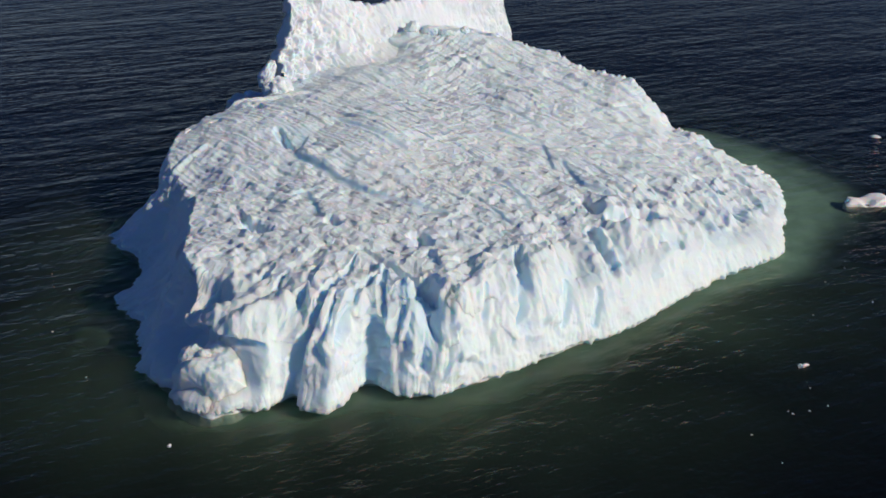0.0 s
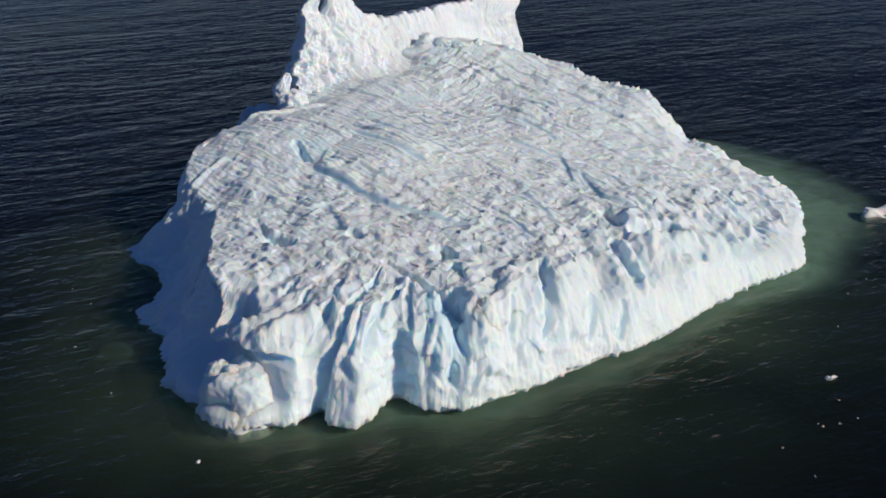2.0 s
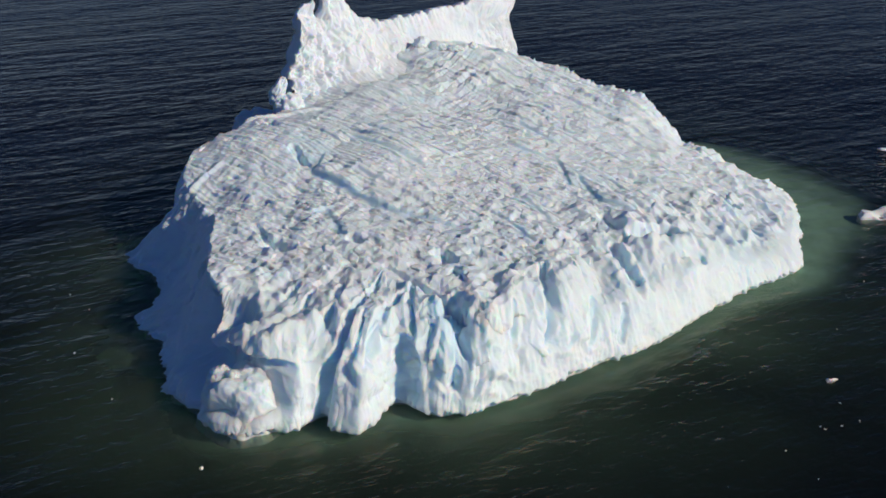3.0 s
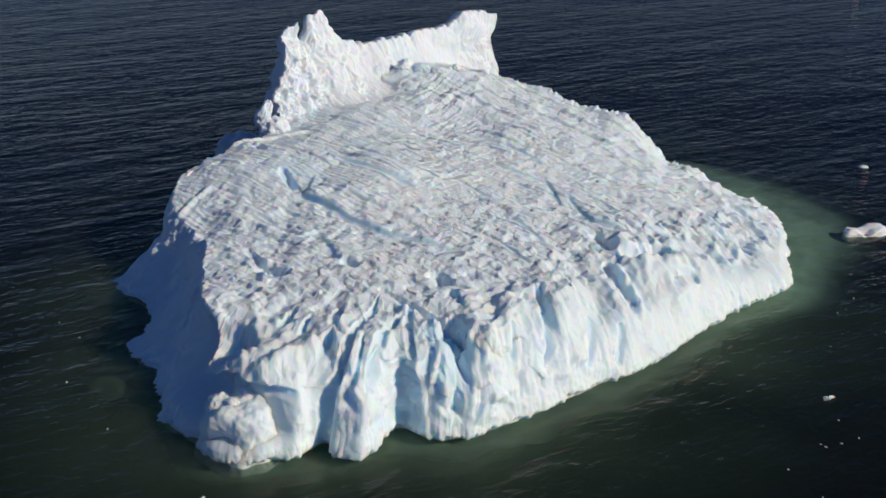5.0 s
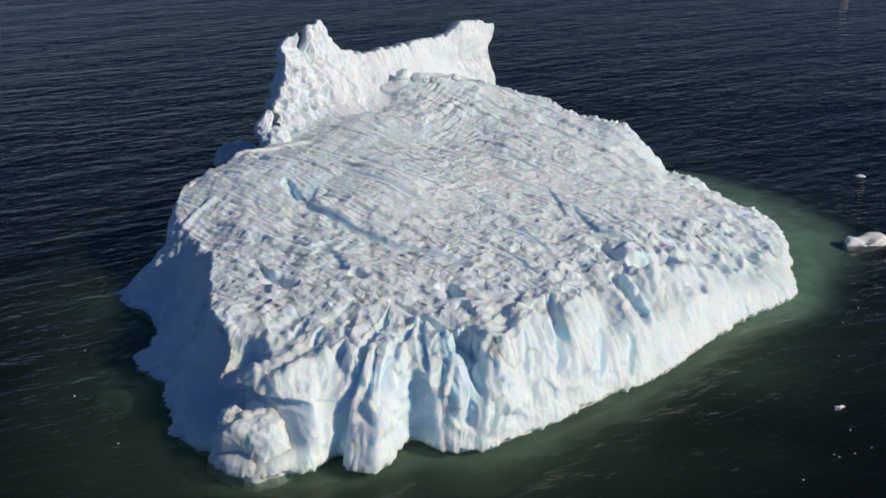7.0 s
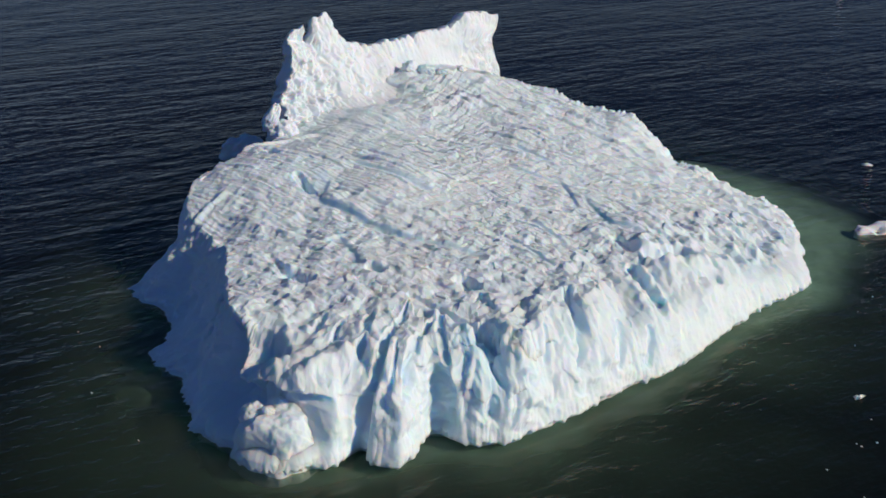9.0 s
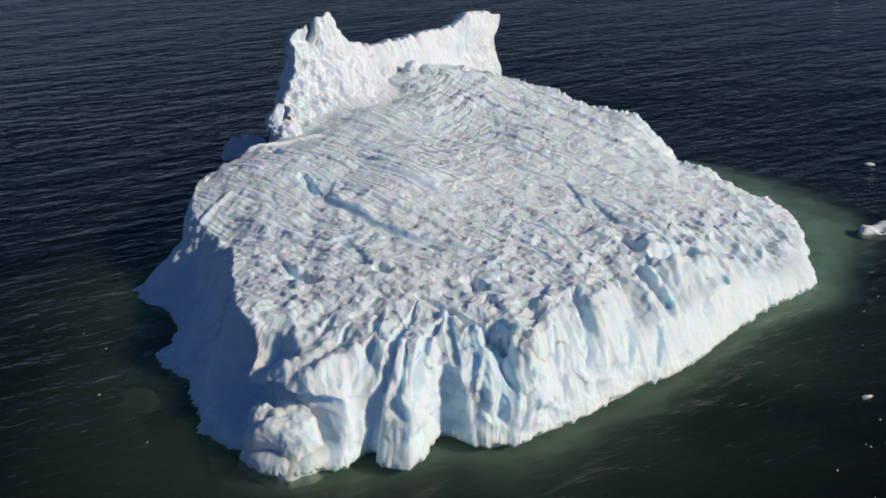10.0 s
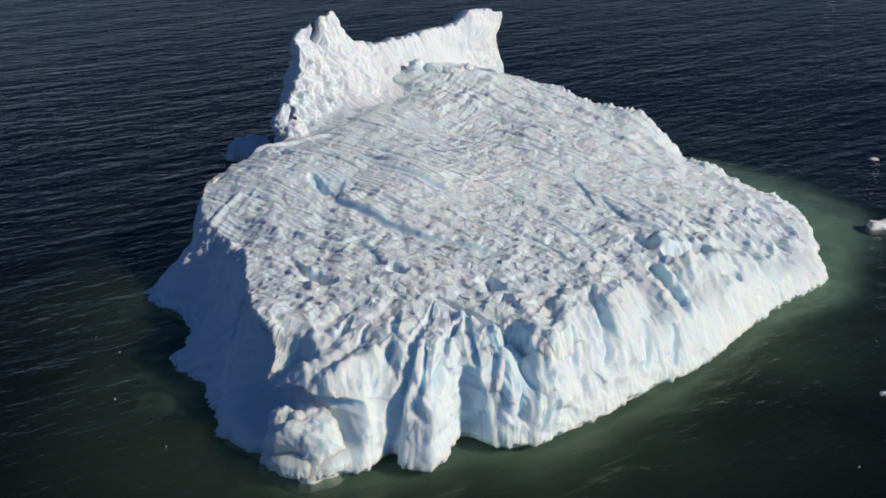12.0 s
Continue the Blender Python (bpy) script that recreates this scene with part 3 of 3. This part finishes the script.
        lumps = fbm(p[:, 0] * 0.3, p[:, 1] * 0.3, z * 0.4, 4, 91) * (0.26 + 0.4 * flank) + flank * 0.6 * (ridged(p[:, 0] * 0.2, p[:, 1] * 0.2, z * 0.15, 2, 93) - 0.6) + flank * 0.85 * smooth(1.0, 0.45, vv) * lobes
        lumps = lumps + flank * 0.13 * smooth(1.0, 0.8, vv) * chips(girth * 0.35 + 0.4 * perlin(ring_x * 0.5, ring_y * 0.5, z * 0.5, 127), z * 0.5 + 0.2 * girth, 128)
        lumps = lumps + (0.15 * fbm(p[:, 0] * 0.8, p[:, 1] * 0.8, z * 0.7, 4, 97) + 0.08 * (np.abs(perlin(ring_x * 2.4, ring_y * 2.4, z * 0.6, 99)) * 2 - 0.5)) * front
        jag = -0.45 * smooth(0.40, 0.0, z + 0.20 * perlin(ring_x * 1.3, ring_y * 1.3, 0, 95) + 0.34 * perlin(ring_x * 3.0, ring_y * 3.0, 0, 96)) * (z > -0.25)
        sunk = -1.1 * smooth(0.0, -0.35, z)
        q = p + out * (cols + lumps + jag + sunk)[:, None]
        arm, base = q - CENTRE, p - CENTRE
        straight = CENTRE + base / np.linalg.norm(base, axis=1)[:, None] * np.linalg.norm(arm, axis=1)[:, None]
        q = q + (straight - q) * smooth(0.6, 1.0, vv)
        fade = smooth(0.5, 1.0, vv)
        relief, laid = weathering(q[:, 0], q[:, 1])
        rows.append(np.column_stack([q, z + relief * fade + teeth * smooth(0.75, 1.0, vv) - 0.45 * cut * smooth(0.8, 1.0, vv)]))
        blue_tints.append(np.maximum(blue_tint, laid * fade))
    rim = rows[-1][:, :2]
    start = rim_z - top_height(rim[:, 0], rim[:, 1])
    for k in range(1, top_rows + 1):
        q = rim + (CENTRE - rim) * (k / top_rows)
        depth = np.linalg.norm(q - rim, axis=1)
        relief, laid = weathering(q[:, 0], q[:, 1])
        cut, blue_tint = carved(1 + depth / 6) if depth.min() < 7 else (0.0, 0.0)
        cut = cut * (0.45 + 0.1 * smooth(0.0, 1.2, depth))
        z = top_height(q[:, 0], q[:, 1]) + start * np.exp(-depth / 1.5) + relief + teeth * np.exp(-(depth / 0.7) ** 2) - cut
        rows.append(np.column_stack([q, z]))
        blue_tints.append(np.maximum(blue_tint, laid))
    grid, blue_tints = np.array(rows), np.array(blue_tints)
    me = sheet_mesh("ice_slab", grid, True, ICE)
    # meltwater washes the silt off the brow of the ice front
    behind, _ = melt_way(grid[:, :, 0], grid[:, :, 1])
    left = smooth(1.5, 11, behind + 2.5 * fbm(grid[:, :, 0] * 0.2, grid[:, :, 1] * 0.2, 0, 2, 98)) * (1 - np.clip(blue_tints, 0, 1))
    # and off the foot of the bluff
    behind_toe = (grid[:, :, :2] - BLUFF_START) @ BLUFF_BACK
    left = left * (1 - smooth(-9.5, -5.0, behind_toe + fbm(grid[:, :, 0] * 0.25, grid[:, :, 1] * 0.25, 0, 2, 134)) * smooth(118, 108, grid[:, :, 1] - 0.6 * grid[:, :, 0] - 8))
    for name, value in (("silt_left", left), ("blue_tint", np.clip(blue_tints, 0, 1))):
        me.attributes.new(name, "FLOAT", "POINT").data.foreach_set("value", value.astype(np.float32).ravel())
    return me, w


iceberg = tagged(new("iceberg"), "large white and blue weathered iceberg floating in dark sea", "iceberg")
slab, w_line = build_slab()
part("ice_slab", slab, iceberg, "low domed ice slab with fluted white cliffs and a rough streaked top")


def ledge():
    """Rows of the drowned ledge from under the ice outwards."""
    angle = np.linspace(-np.pi, np.pi, 720, endpoint=False)
    rel = w_line - CENTRE
    a, d = np.arctan2(rel[:, 1], rel[:, 0]), np.linalg.norm(rel, axis=1)
    order = np.argsort(a)
    radius = np.interp(angle, a[order], d[order], period=2 * np.pi)
    for _ in range(40):
        radius = (np.roll(radius, 1) + 2 * radius + np.roll(radius, -1)) / 4
    way = np.stack([np.cos(angle), np.sin(angle)], 1)
    at = CENTRE + way * radius[:, None]
    reach = 6.5 + 2.5 * perlin(at[:, 0] * 0.06, at[:, 1] * 0.06, 0, 101)
    reach = reach + 6.0 * smooth(19, 26, at[:, 0]) * smooth(83, 95, at[:, 1]) + 4.0 * smooth(-20, -24, at[:, 0])
    reach = reach + 3.0 * np.exp(-((at[:, 0] + 20.5) ** 2 + (at[:, 1] - 60.5) ** 2) / 16.0)
    rows = []
    for k in range(48):
        s = k / 47
        off = -3.0 + (reach + 3.0) * s
        q = CENTRE + way * (radius + off)[:, None]
        past = np.clip(off, 0, None) / reach
        z = -0.5 - 2.6 * past ** 1.2 - 1.5 * past ** 4 + 0.9 * fbm(q[:, 0] * 0.17, q[:, 1] * 0.17, 0, 3, 103) * np.clip(past * 2 + 0.1, 0, 1)
        z = z * (1 - 0.55 * smooth(18, 26, at[:, 0]) + 0.9 * smooth(-12, -22, at[:, 0]))
        rows.append(np.column_stack([q, np.minimum(z, -0.3)]))
    return np.array(rows), way


OUTWARD = (2, 4, 7, 11, 16, 24, 40, 90, 300, 1200, 4400)


def build_sea(rows, way):
    """One sheet from the ice to the horizon."""
    flat = rows.copy()
    flat[:, :, 2] = 0.0
    far = np.linspace(0, 1, rows.shape[0])[:, None]
    thick = 1 - (0.7 + 0.22 * smooth(16, 26, rows[:, :, 0])) * np.exp(rows[:, :, 2] / 1.5) * (1 - smooth(0.45, 1.0, far))
    outer = [np.column_stack([flat[-1, :, :2] + way * d, np.zeros(len(way))]) for d in OUTWARD]
    me = sheet_mesh("water", np.concatenate([flat, np.array(outer)])[::-1], True, WATER)
    thick = np.concatenate([thick, np.ones((len(outer), len(way)))])
    me.attributes.new("thickness", "FLOAT", "POINT").data.foreach_set("value", thick[::-1].astype(np.float32).ravel())
    # meltwater carries fine silt, which thins out with the distance from the ice
    gap = np.linalg.norm(np.concatenate([flat, np.array(outer)])[:, :, :2] - flat[0, :, :2], axis=2) - 3
    shore = np.broadcast_to(flat[0][None], (len(gap), len(way), 3))
    # raised and widened along the ice front, painting in the mirrored ice there
    silt_glow = ((0.92 + 0.3 * smooth(-16, -10, shore[:, :, 0]) * smooth(88, 78, shore[:, :, 1])) * np.exp(-np.clip(gap, 0, None) / (4.6 + 2.0 * smooth(-14, -6, shore[:, :, 0]) * smooth(86, 76, shore[:, :, 1]))) + 0.08 * np.exp(-np.clip(gap, 0, None) / 15.0)) * (0.75 + 0.5 * fbm(np.concatenate([flat, np.array(outer)])[:, :, 0] * 0.07, np.concatenate([flat, np.array(outer)])[:, :, 1] * 0.07, 0, 3, 105))
    whole = np.concatenate([flat, np.array(outer)])
    # a little paler beside the flank, to lighten the water in its shadow
    silt_glow = silt_glow * (1 + 0.1 * smooth(-18, -22, whole[:, :, 0]) * smooth(95, 88, whole[:, :, 1]))
    drift = 0.21 * np.exp(-((whole[:, :, 0] + 26) ** 2 + (whole[:, :, 1] - 59) ** 2) / 60.0) + 0.05 * np.exp(-((whole[:, :, 0] + 31) ** 2 + (whole[:, :, 1] - 72) ** 2) / 90.0)
    me.attributes.new("silt", "FLOAT", "POINT").data.foreach_set("value", np.clip(silt_glow + drift, 0, 1)[::-1].astype(np.float32).ravel())
    return me


foot, ways = ledge()
part("submerged_foot", sheet_mesh("submerged_foot", foot[::-1], True, DROWNED), iceberg, "drowned pale green ice ledge under the water")
tagged(new("water", build_sea(foot, ways)), "dark navy sea with low swell, green over the drowned ice ledge", "water", kind="structure")

# ---- the iceberg: the bluff at its back ----
# along the bluff, set-back, crest height
CREST = [
    (1.2, 0.6, 8.0), (2.2, 1.0, 9.5), (3.6, 1.5, 10.6), (4.6, 2.2, 12.4), (5.2, 2.9, 14.2), (5.8, 3.4, 15.4), (6.6, 3.7, 16.0), (7.7, 3.9, 16.3), (8.2, 4.0, 15.2), (9.0, 4.1, 14.2),
    (9.6, 4.2, 16.6), (10.2, 4.2, 17.0), (11.8, 4.1, 17.0), (12.4, 3.9, 16.0), (13.5, 3.7, 14.5), (15.2, 3.6, 13.4), (17.8, 3.2, 12.7), (22.8, 2.5, 12.8), (27.6, 2.0, 13.2), (31.4, 1.5, 13.1), (33.4, 1.2, 14.4),
    (34.8, 1.0, 14.8), (39.3, 0.6, 13.7), (40.2, 0.6, 11.0),
]


def build_bluff():
    c = np.array(CREST)
    cols, face_rows, top_rows, back_rows = 420, 90, 14, 40
    s = np.linspace(c[0, 0], c[-1, 0], cols)
    off, high = (np.interp(s, c[:, 0], c[:, k]) for k in (1, 2))
    thick = np.interp(s, [5, 7, 12, 16], [1.7, 0.6, 0.6, 1.7]) * np.sqrt(np.clip(np.minimum(s - c[0, 0], c[-1, 0] - s) / 2.5, 0.02, 1))
    toe = np.interp(s, [-1.6, 4, 9, 15, 21, 30, 40], [-0.4, -2.6, -4.6, -4.2, -1.6, -0.8, 0.3])
    base = BLUFF_START + BLUFF_WAY * s[:, None] + BLUFF_BACK * toe[:, None]
    floor = np.minimum(top_height(base[:, 0], base[:, 1]) - 0.35, np.interp(s, [-1.6, 2, 4, 27, 35, 40], [4.5, 6.5, 9.0, 9.0, 5.0, 3.0]))
    profile = []
    for k in range(face_rows):
        t = k / (face_rows - 1)
        profile.append((toe + (off - toe) * (1 - (1 - t) ** 0.9 * (1 - 0.35 * t)), floor + (high - floor) * (0.18 * t + 0.82 * t ** 2.0)))
    for k in range(1, top_rows + 1):
        t = k / top_rows
        profile.append((off + thick * t, high - 0.5 * t * t))
    for k in range(1, back_rows + 1):
        t = k / back_rows
        profile.append((off + thick + 2.0 * t, (high - 0.5) * (1 - t) - 1.0 * t))
    rows = []
    for o, z in profile:
        q = BLUFF_START + BLUFF_WAY * s[:, None] + BLUFF_BACK * o[:, None]
        rough = np.interp(s, [0, 8, 9.6, 13, 17, 22, 30, 36], [1.3, 1.3, 0.75, 0.7, 0.3, 0.10, 0.10, 0.35])
        wx, wy = q[:, 0] + 0.8 * perlin(q[:, 0] * 0.5, q[:, 1] * 0.5, z * 0.5, 118), z + 0.8 * perlin(q[:, 0] * 0.5, q[:, 1] * 0.5, z * 0.5, 119)
        uneven = 0.35 + 1.1 * np.clip(fbm(q[:, 0] * 0.35, q[:, 1] * 0.35, z * 0.35, 2, 120) + 0.35, 0, 1)
        rubble = np.abs(perlin(wx * 0.45, q[:, 1] * 0.45, wy * 0.55, 112)) * 2 + np.abs(perlin(wx * 1.0, q[:, 1] * 1.0, wy * 1.1, 114)) * 1.0 + np.abs(perlin(wx * 2.2, q[:, 1] * 2.2, wy * 2.3, 115)) * 0.45 - 1.0
        n = (0.35 + 0.5 * np.clip(rough, 0, 1)) * fbm(q[:, 0] * 0.30, q[:, 1] * 0.30, z * 0.30, 2, 111) + 0.45 * rough * uneven * rubble + 0.06 * fbm(wx * 1.3, q[:, 1] * 1.3, wy * 1.3, 2, 113)
        n = n + rough * (0.20 * chips(s * 0.8 + 0.5 * wx - 0.5 * q[:, 0], wy * 0.8, 124) + 0.13 * chips(s * 1.9 + 0.5 * q[:, 0], wy * 1.8, 125)) * smooth(0.0, 0.6, uneven)
        q = q - BLUFF_BACK * n[:, None] * 1.05
        end = smooth(30, 40, s) * (0.9 * smooth(9, 13.5, z) - 1.5 * np.exp(-((z - 10.6) / 1.2) ** 2) + 0.6 * smooth(9, 6, z))
        q = q + BLUFF_WAY * (end + 0.45 * n * smooth(4, 0, s))[:, None]
        crag = (0.55 * perlin(s * 0.9, 0, 0, 116) + 0.35 * perlin(s * 2.1, 0, 0, 117)) * np.clip(z / high, 0, 1) ** 8
        rows.append(np.column_stack([q, z + 0.35 * n + crag]))
    return sheet_mesh("ice_bluff", np.array(rows)[::-1], False, SNOW)


part("ice_bluff", build_bluff(), iceberg, "bright white two-horned bluff with a hollow face")


def lump(name, rx, ry, rz, seed, mat, rings=40, saddle=0.0, rough=0.22, fine=4, rubble=0.0, shape=0.32, dents=()):
    """A worn piece of floating ice, its waist at the water."""
    th = np.linspace(0, np.pi, rings)[:, None]
    ph = np.linspace(0, 2 * np.pi, rings * 2, endpoint=False)[None, :]
    x, y, z = np.sin(th) * np.cos(ph), np.sin(th) * np.sin(ph), np.cos(th) + 0 * ph
    n = shape * fbm(x * 1.1 + seed, y * 1.1, z * 1.1, fine, seed) + rough * (ridged(x * 1.7, y * 1.7, z * 1.7 + seed, fine - 1, seed + 9) - 0.55)
    if rubble:
        knobs = sum(np.abs(perlin(x * f + 0.3 * n, y * f, z * f, seed + 20)) * a for f, a in ((2.6, 1.3), (5.5, 0.8), (11.0, 0.45))) - 0.7
        n = n + rubble * (knobs * smooth(-0.1, 0.5, z) + 0.7 * fbm(x * 3.1, y * 3.1, z * 1.6, 4, seed + 22, 0.6))
    for dx, dy, dz, wide, deep in dents:
        n = n - deep * np.exp(-((x - dx) ** 2 + (y - dy) ** 2 + (z - dz) ** 2) / wide ** 2)
    k = 1 + n
    zz = z * rz * k - saddle * np.exp(-((x + 0.15) / 0.4) ** 2) * rz * np.clip(z, 0, 1)
    return sheet_mesh(name, np.stack([x * rx * k, y * ry * k, zz], -1)[::-1], True, mat)


nose = part("ice_nose", lump("ice_nose", 3.4, 3.0, 3.3, 23, ICE, 150, 0, 0.09, 4, 0.02, 0.26, ((-0.60, -0.74, 0.32, 0.38, 0.42), (0.1, -0.95, 0.2, 0.2, 0.08), (0.8, -0.55, 0.2, 0.5, 0.24))), iceberg, "rounded knobbly nose of ice at the low end")
nose.location = (-14.9, 58.6, -0.1)
for place, size, seed in (((-16.9, 59.2, 2.3), 0.9, 62), ((-15.9, 58.7, 2.5), 0.8, 63)):
    knob = part("ice_knob", lump("ice_knob", size, size, size * 0.9, seed, ICE, 60, 0, 0.12, 3, 0.02, 0.3), iceberg)
    knob.location = place
for size, place, tilt, seed in (((0.75, 1.1, 1.5), (-20.05, 108.6, 8.3), 26, 31), ((1.6, 1.5, 1.3), (-18.9, 107.9, 6.7), -8, 37)):
    boulder = part("ice_boulder", lump("ice_boulder", *size, seed, SNOW, 70, 0, 0.1), iceberg, "white boulder of ice jutting from the bluff's foot")
    boulder.location, boulder.rotation_euler = place, (0, radians(tilt), 0)
lip = part("snow_lip", lump("snow_lip", 1.9, 0.6, 0.6, 41, SNOW, 50, 0, 0.06), iceberg, "smooth white lip of packed snow on the edge")
lip.location, lip.rotation_euler = (-24.6, 94.0, 6.4), (0, 0, radians(66))
tower = part("ice_tower", lump("ice_tower", 1.2, 1.0, 2.3, 57, ICE, 110, 0.16, 0.08, 4, 0.03, 0.2), iceberg, "upright prow of white ice with a notched top")
tower.location = (0.25, 63.0, 4.1)
for place, size, turn, seed in (((-5.2, 123.3, 10.0), (1.0, 0.8, 1.0), 20, 71), ((-3.4, 123.0, 9.8), (1.3, 0.7, 0.8), -25, 72), ((-1.2, 122.6, 9.7), (1.1, 0.7, 0.6), -15, 73), ((0.9, 123.4, 9.6), (0.7, 0.6, 0.9), 10, 74)):
    block = part("ice_block", lump("ice_block", *size, seed, ICE, 60, 0, 0.25, 4, 0.0, 0.25), iceberg, "broken pale blue block of ice below the bluff")
    block.location, block.rotation_euler = place, (0, 0, radians(turn))
lobe = part("ice_lobe", lump("ice_lobe", 2.8, 2.2, 2.4, 5, SNOW), iceberg, "low rounded blue-shaded lobe awash at the waterline")
lobe.location = (-25.0, 121.5, 0.0)
for ob in iceberg.children:
    ob.matrix_parent_inverse = Matrix.Identity(4)

# ---- loose ice ----
growler = tagged(new("growler", lump("growler", 2.5, 1.3, 0.95, 12, BRASH, 56, 0.75, 0.05)), "smooth white growler awash beside the iceberg's green ledge", "ice floe", "loose ice")
growler.matrix_basis = pose(40.4, 95.5, -0.1, 0, 0, 14)
small = tagged(new("bergy_bit", lump("bergy_bit", 0.6, 0.35, 0.2, 23, BRASH, 30)), "small white piece of ice afloat on dark water", "ice floe", "loose ice")
small.matrix_basis = pose(48.8, 116.5, 0.0, 0, 0, -20)
distant = tagged(new("bergy_bit", lump("bergy_bit", 1.1, 0.7, 0.3, 29, BRASH, 30)), "distant white piece of ice afloat on dark water", "ice floe", "loose ice")
distant.matrix_basis = pose(105.6, 258.7, 0.0, 0, 0, 10)


def fragment(name, size, seed, spikes):
    """A small jagged shard of drifting ice."""
    bm = bmesh.new()
    bmesh.ops.create_icosphere(bm, subdivisions=2, radius=size)
    for v in bm.verts:
        d = v.co.normalized()
        k = 0.75 + 0.5 * noise.noise(d * 1.7 + Vector((seed, 0, 0))) + spikes * max(0.0, noise.noise(d * 2.6 + Vector((0, seed, 0)))) * 2
        v.co = Vector((d.x * size * k, d.y * size * k * 0.7, d.z * size * k * 0.55))
    me = bpy.data.meshes.new(name)
    bm.to_mesh(me)
    bm.free()
    me.materials.append(BRASH)
    return me


shards = [tagged(new("ice_fragment", fragment("ice_fragment", 0.19, k, 0.8)), "tiny white fragment of ice drifting on black water", "ice fragment", "drifting fragments") for k in (1.3, 4.1, 7.7)]
PLACES = [(22.2, 57.6), (23.4, 58.0), (24.8, 58.6), (27.8, 71.5), (33.1, 80.2), (20.0, 52.2), (33.2, 73.9), (-32.5, 76.0), (-30.2, 73.4), (22.0, 57.9), (-29.1, 66.5), (24.3, 60.8), (30.6, 77.4), (18.9, 55.1), (-24.6, 60.3)]
for k, (x, y) in enumerate(PLACES):
    m = pose(x, y, 0.01, 0, 0, 47 * k) @ Matrix.Diagonal((*[random.uniform(0.2, 0.48)] * 3, 1))
    if k < 3:
        shards[k].matrix_basis = m
    else:
        copy = copy_thing(shards[k % 3], m)
        copy.matrix_basis = m
spiky = tagged(new("ice_shard", fragment("ice_shard", 0.28, 9.2, 1.5)), "jagged white shard of ice with upright spikes on black water", "ice fragment", "drifting fragments")
spiky.matrix_basis = pose(24.6, 63.6, 0.08, 0, 0, 30)
pair_piece = tagged(new("ice_shard", fragment("ice_shard", 0.2, 3.4, 0.4)), "small white shard of ice floating off the blunt nose", "ice fragment", "drifting fragments")
pair_piece.matrix_basis = pose(-17.0, 52.6, 0.03, 0, 0, 70)
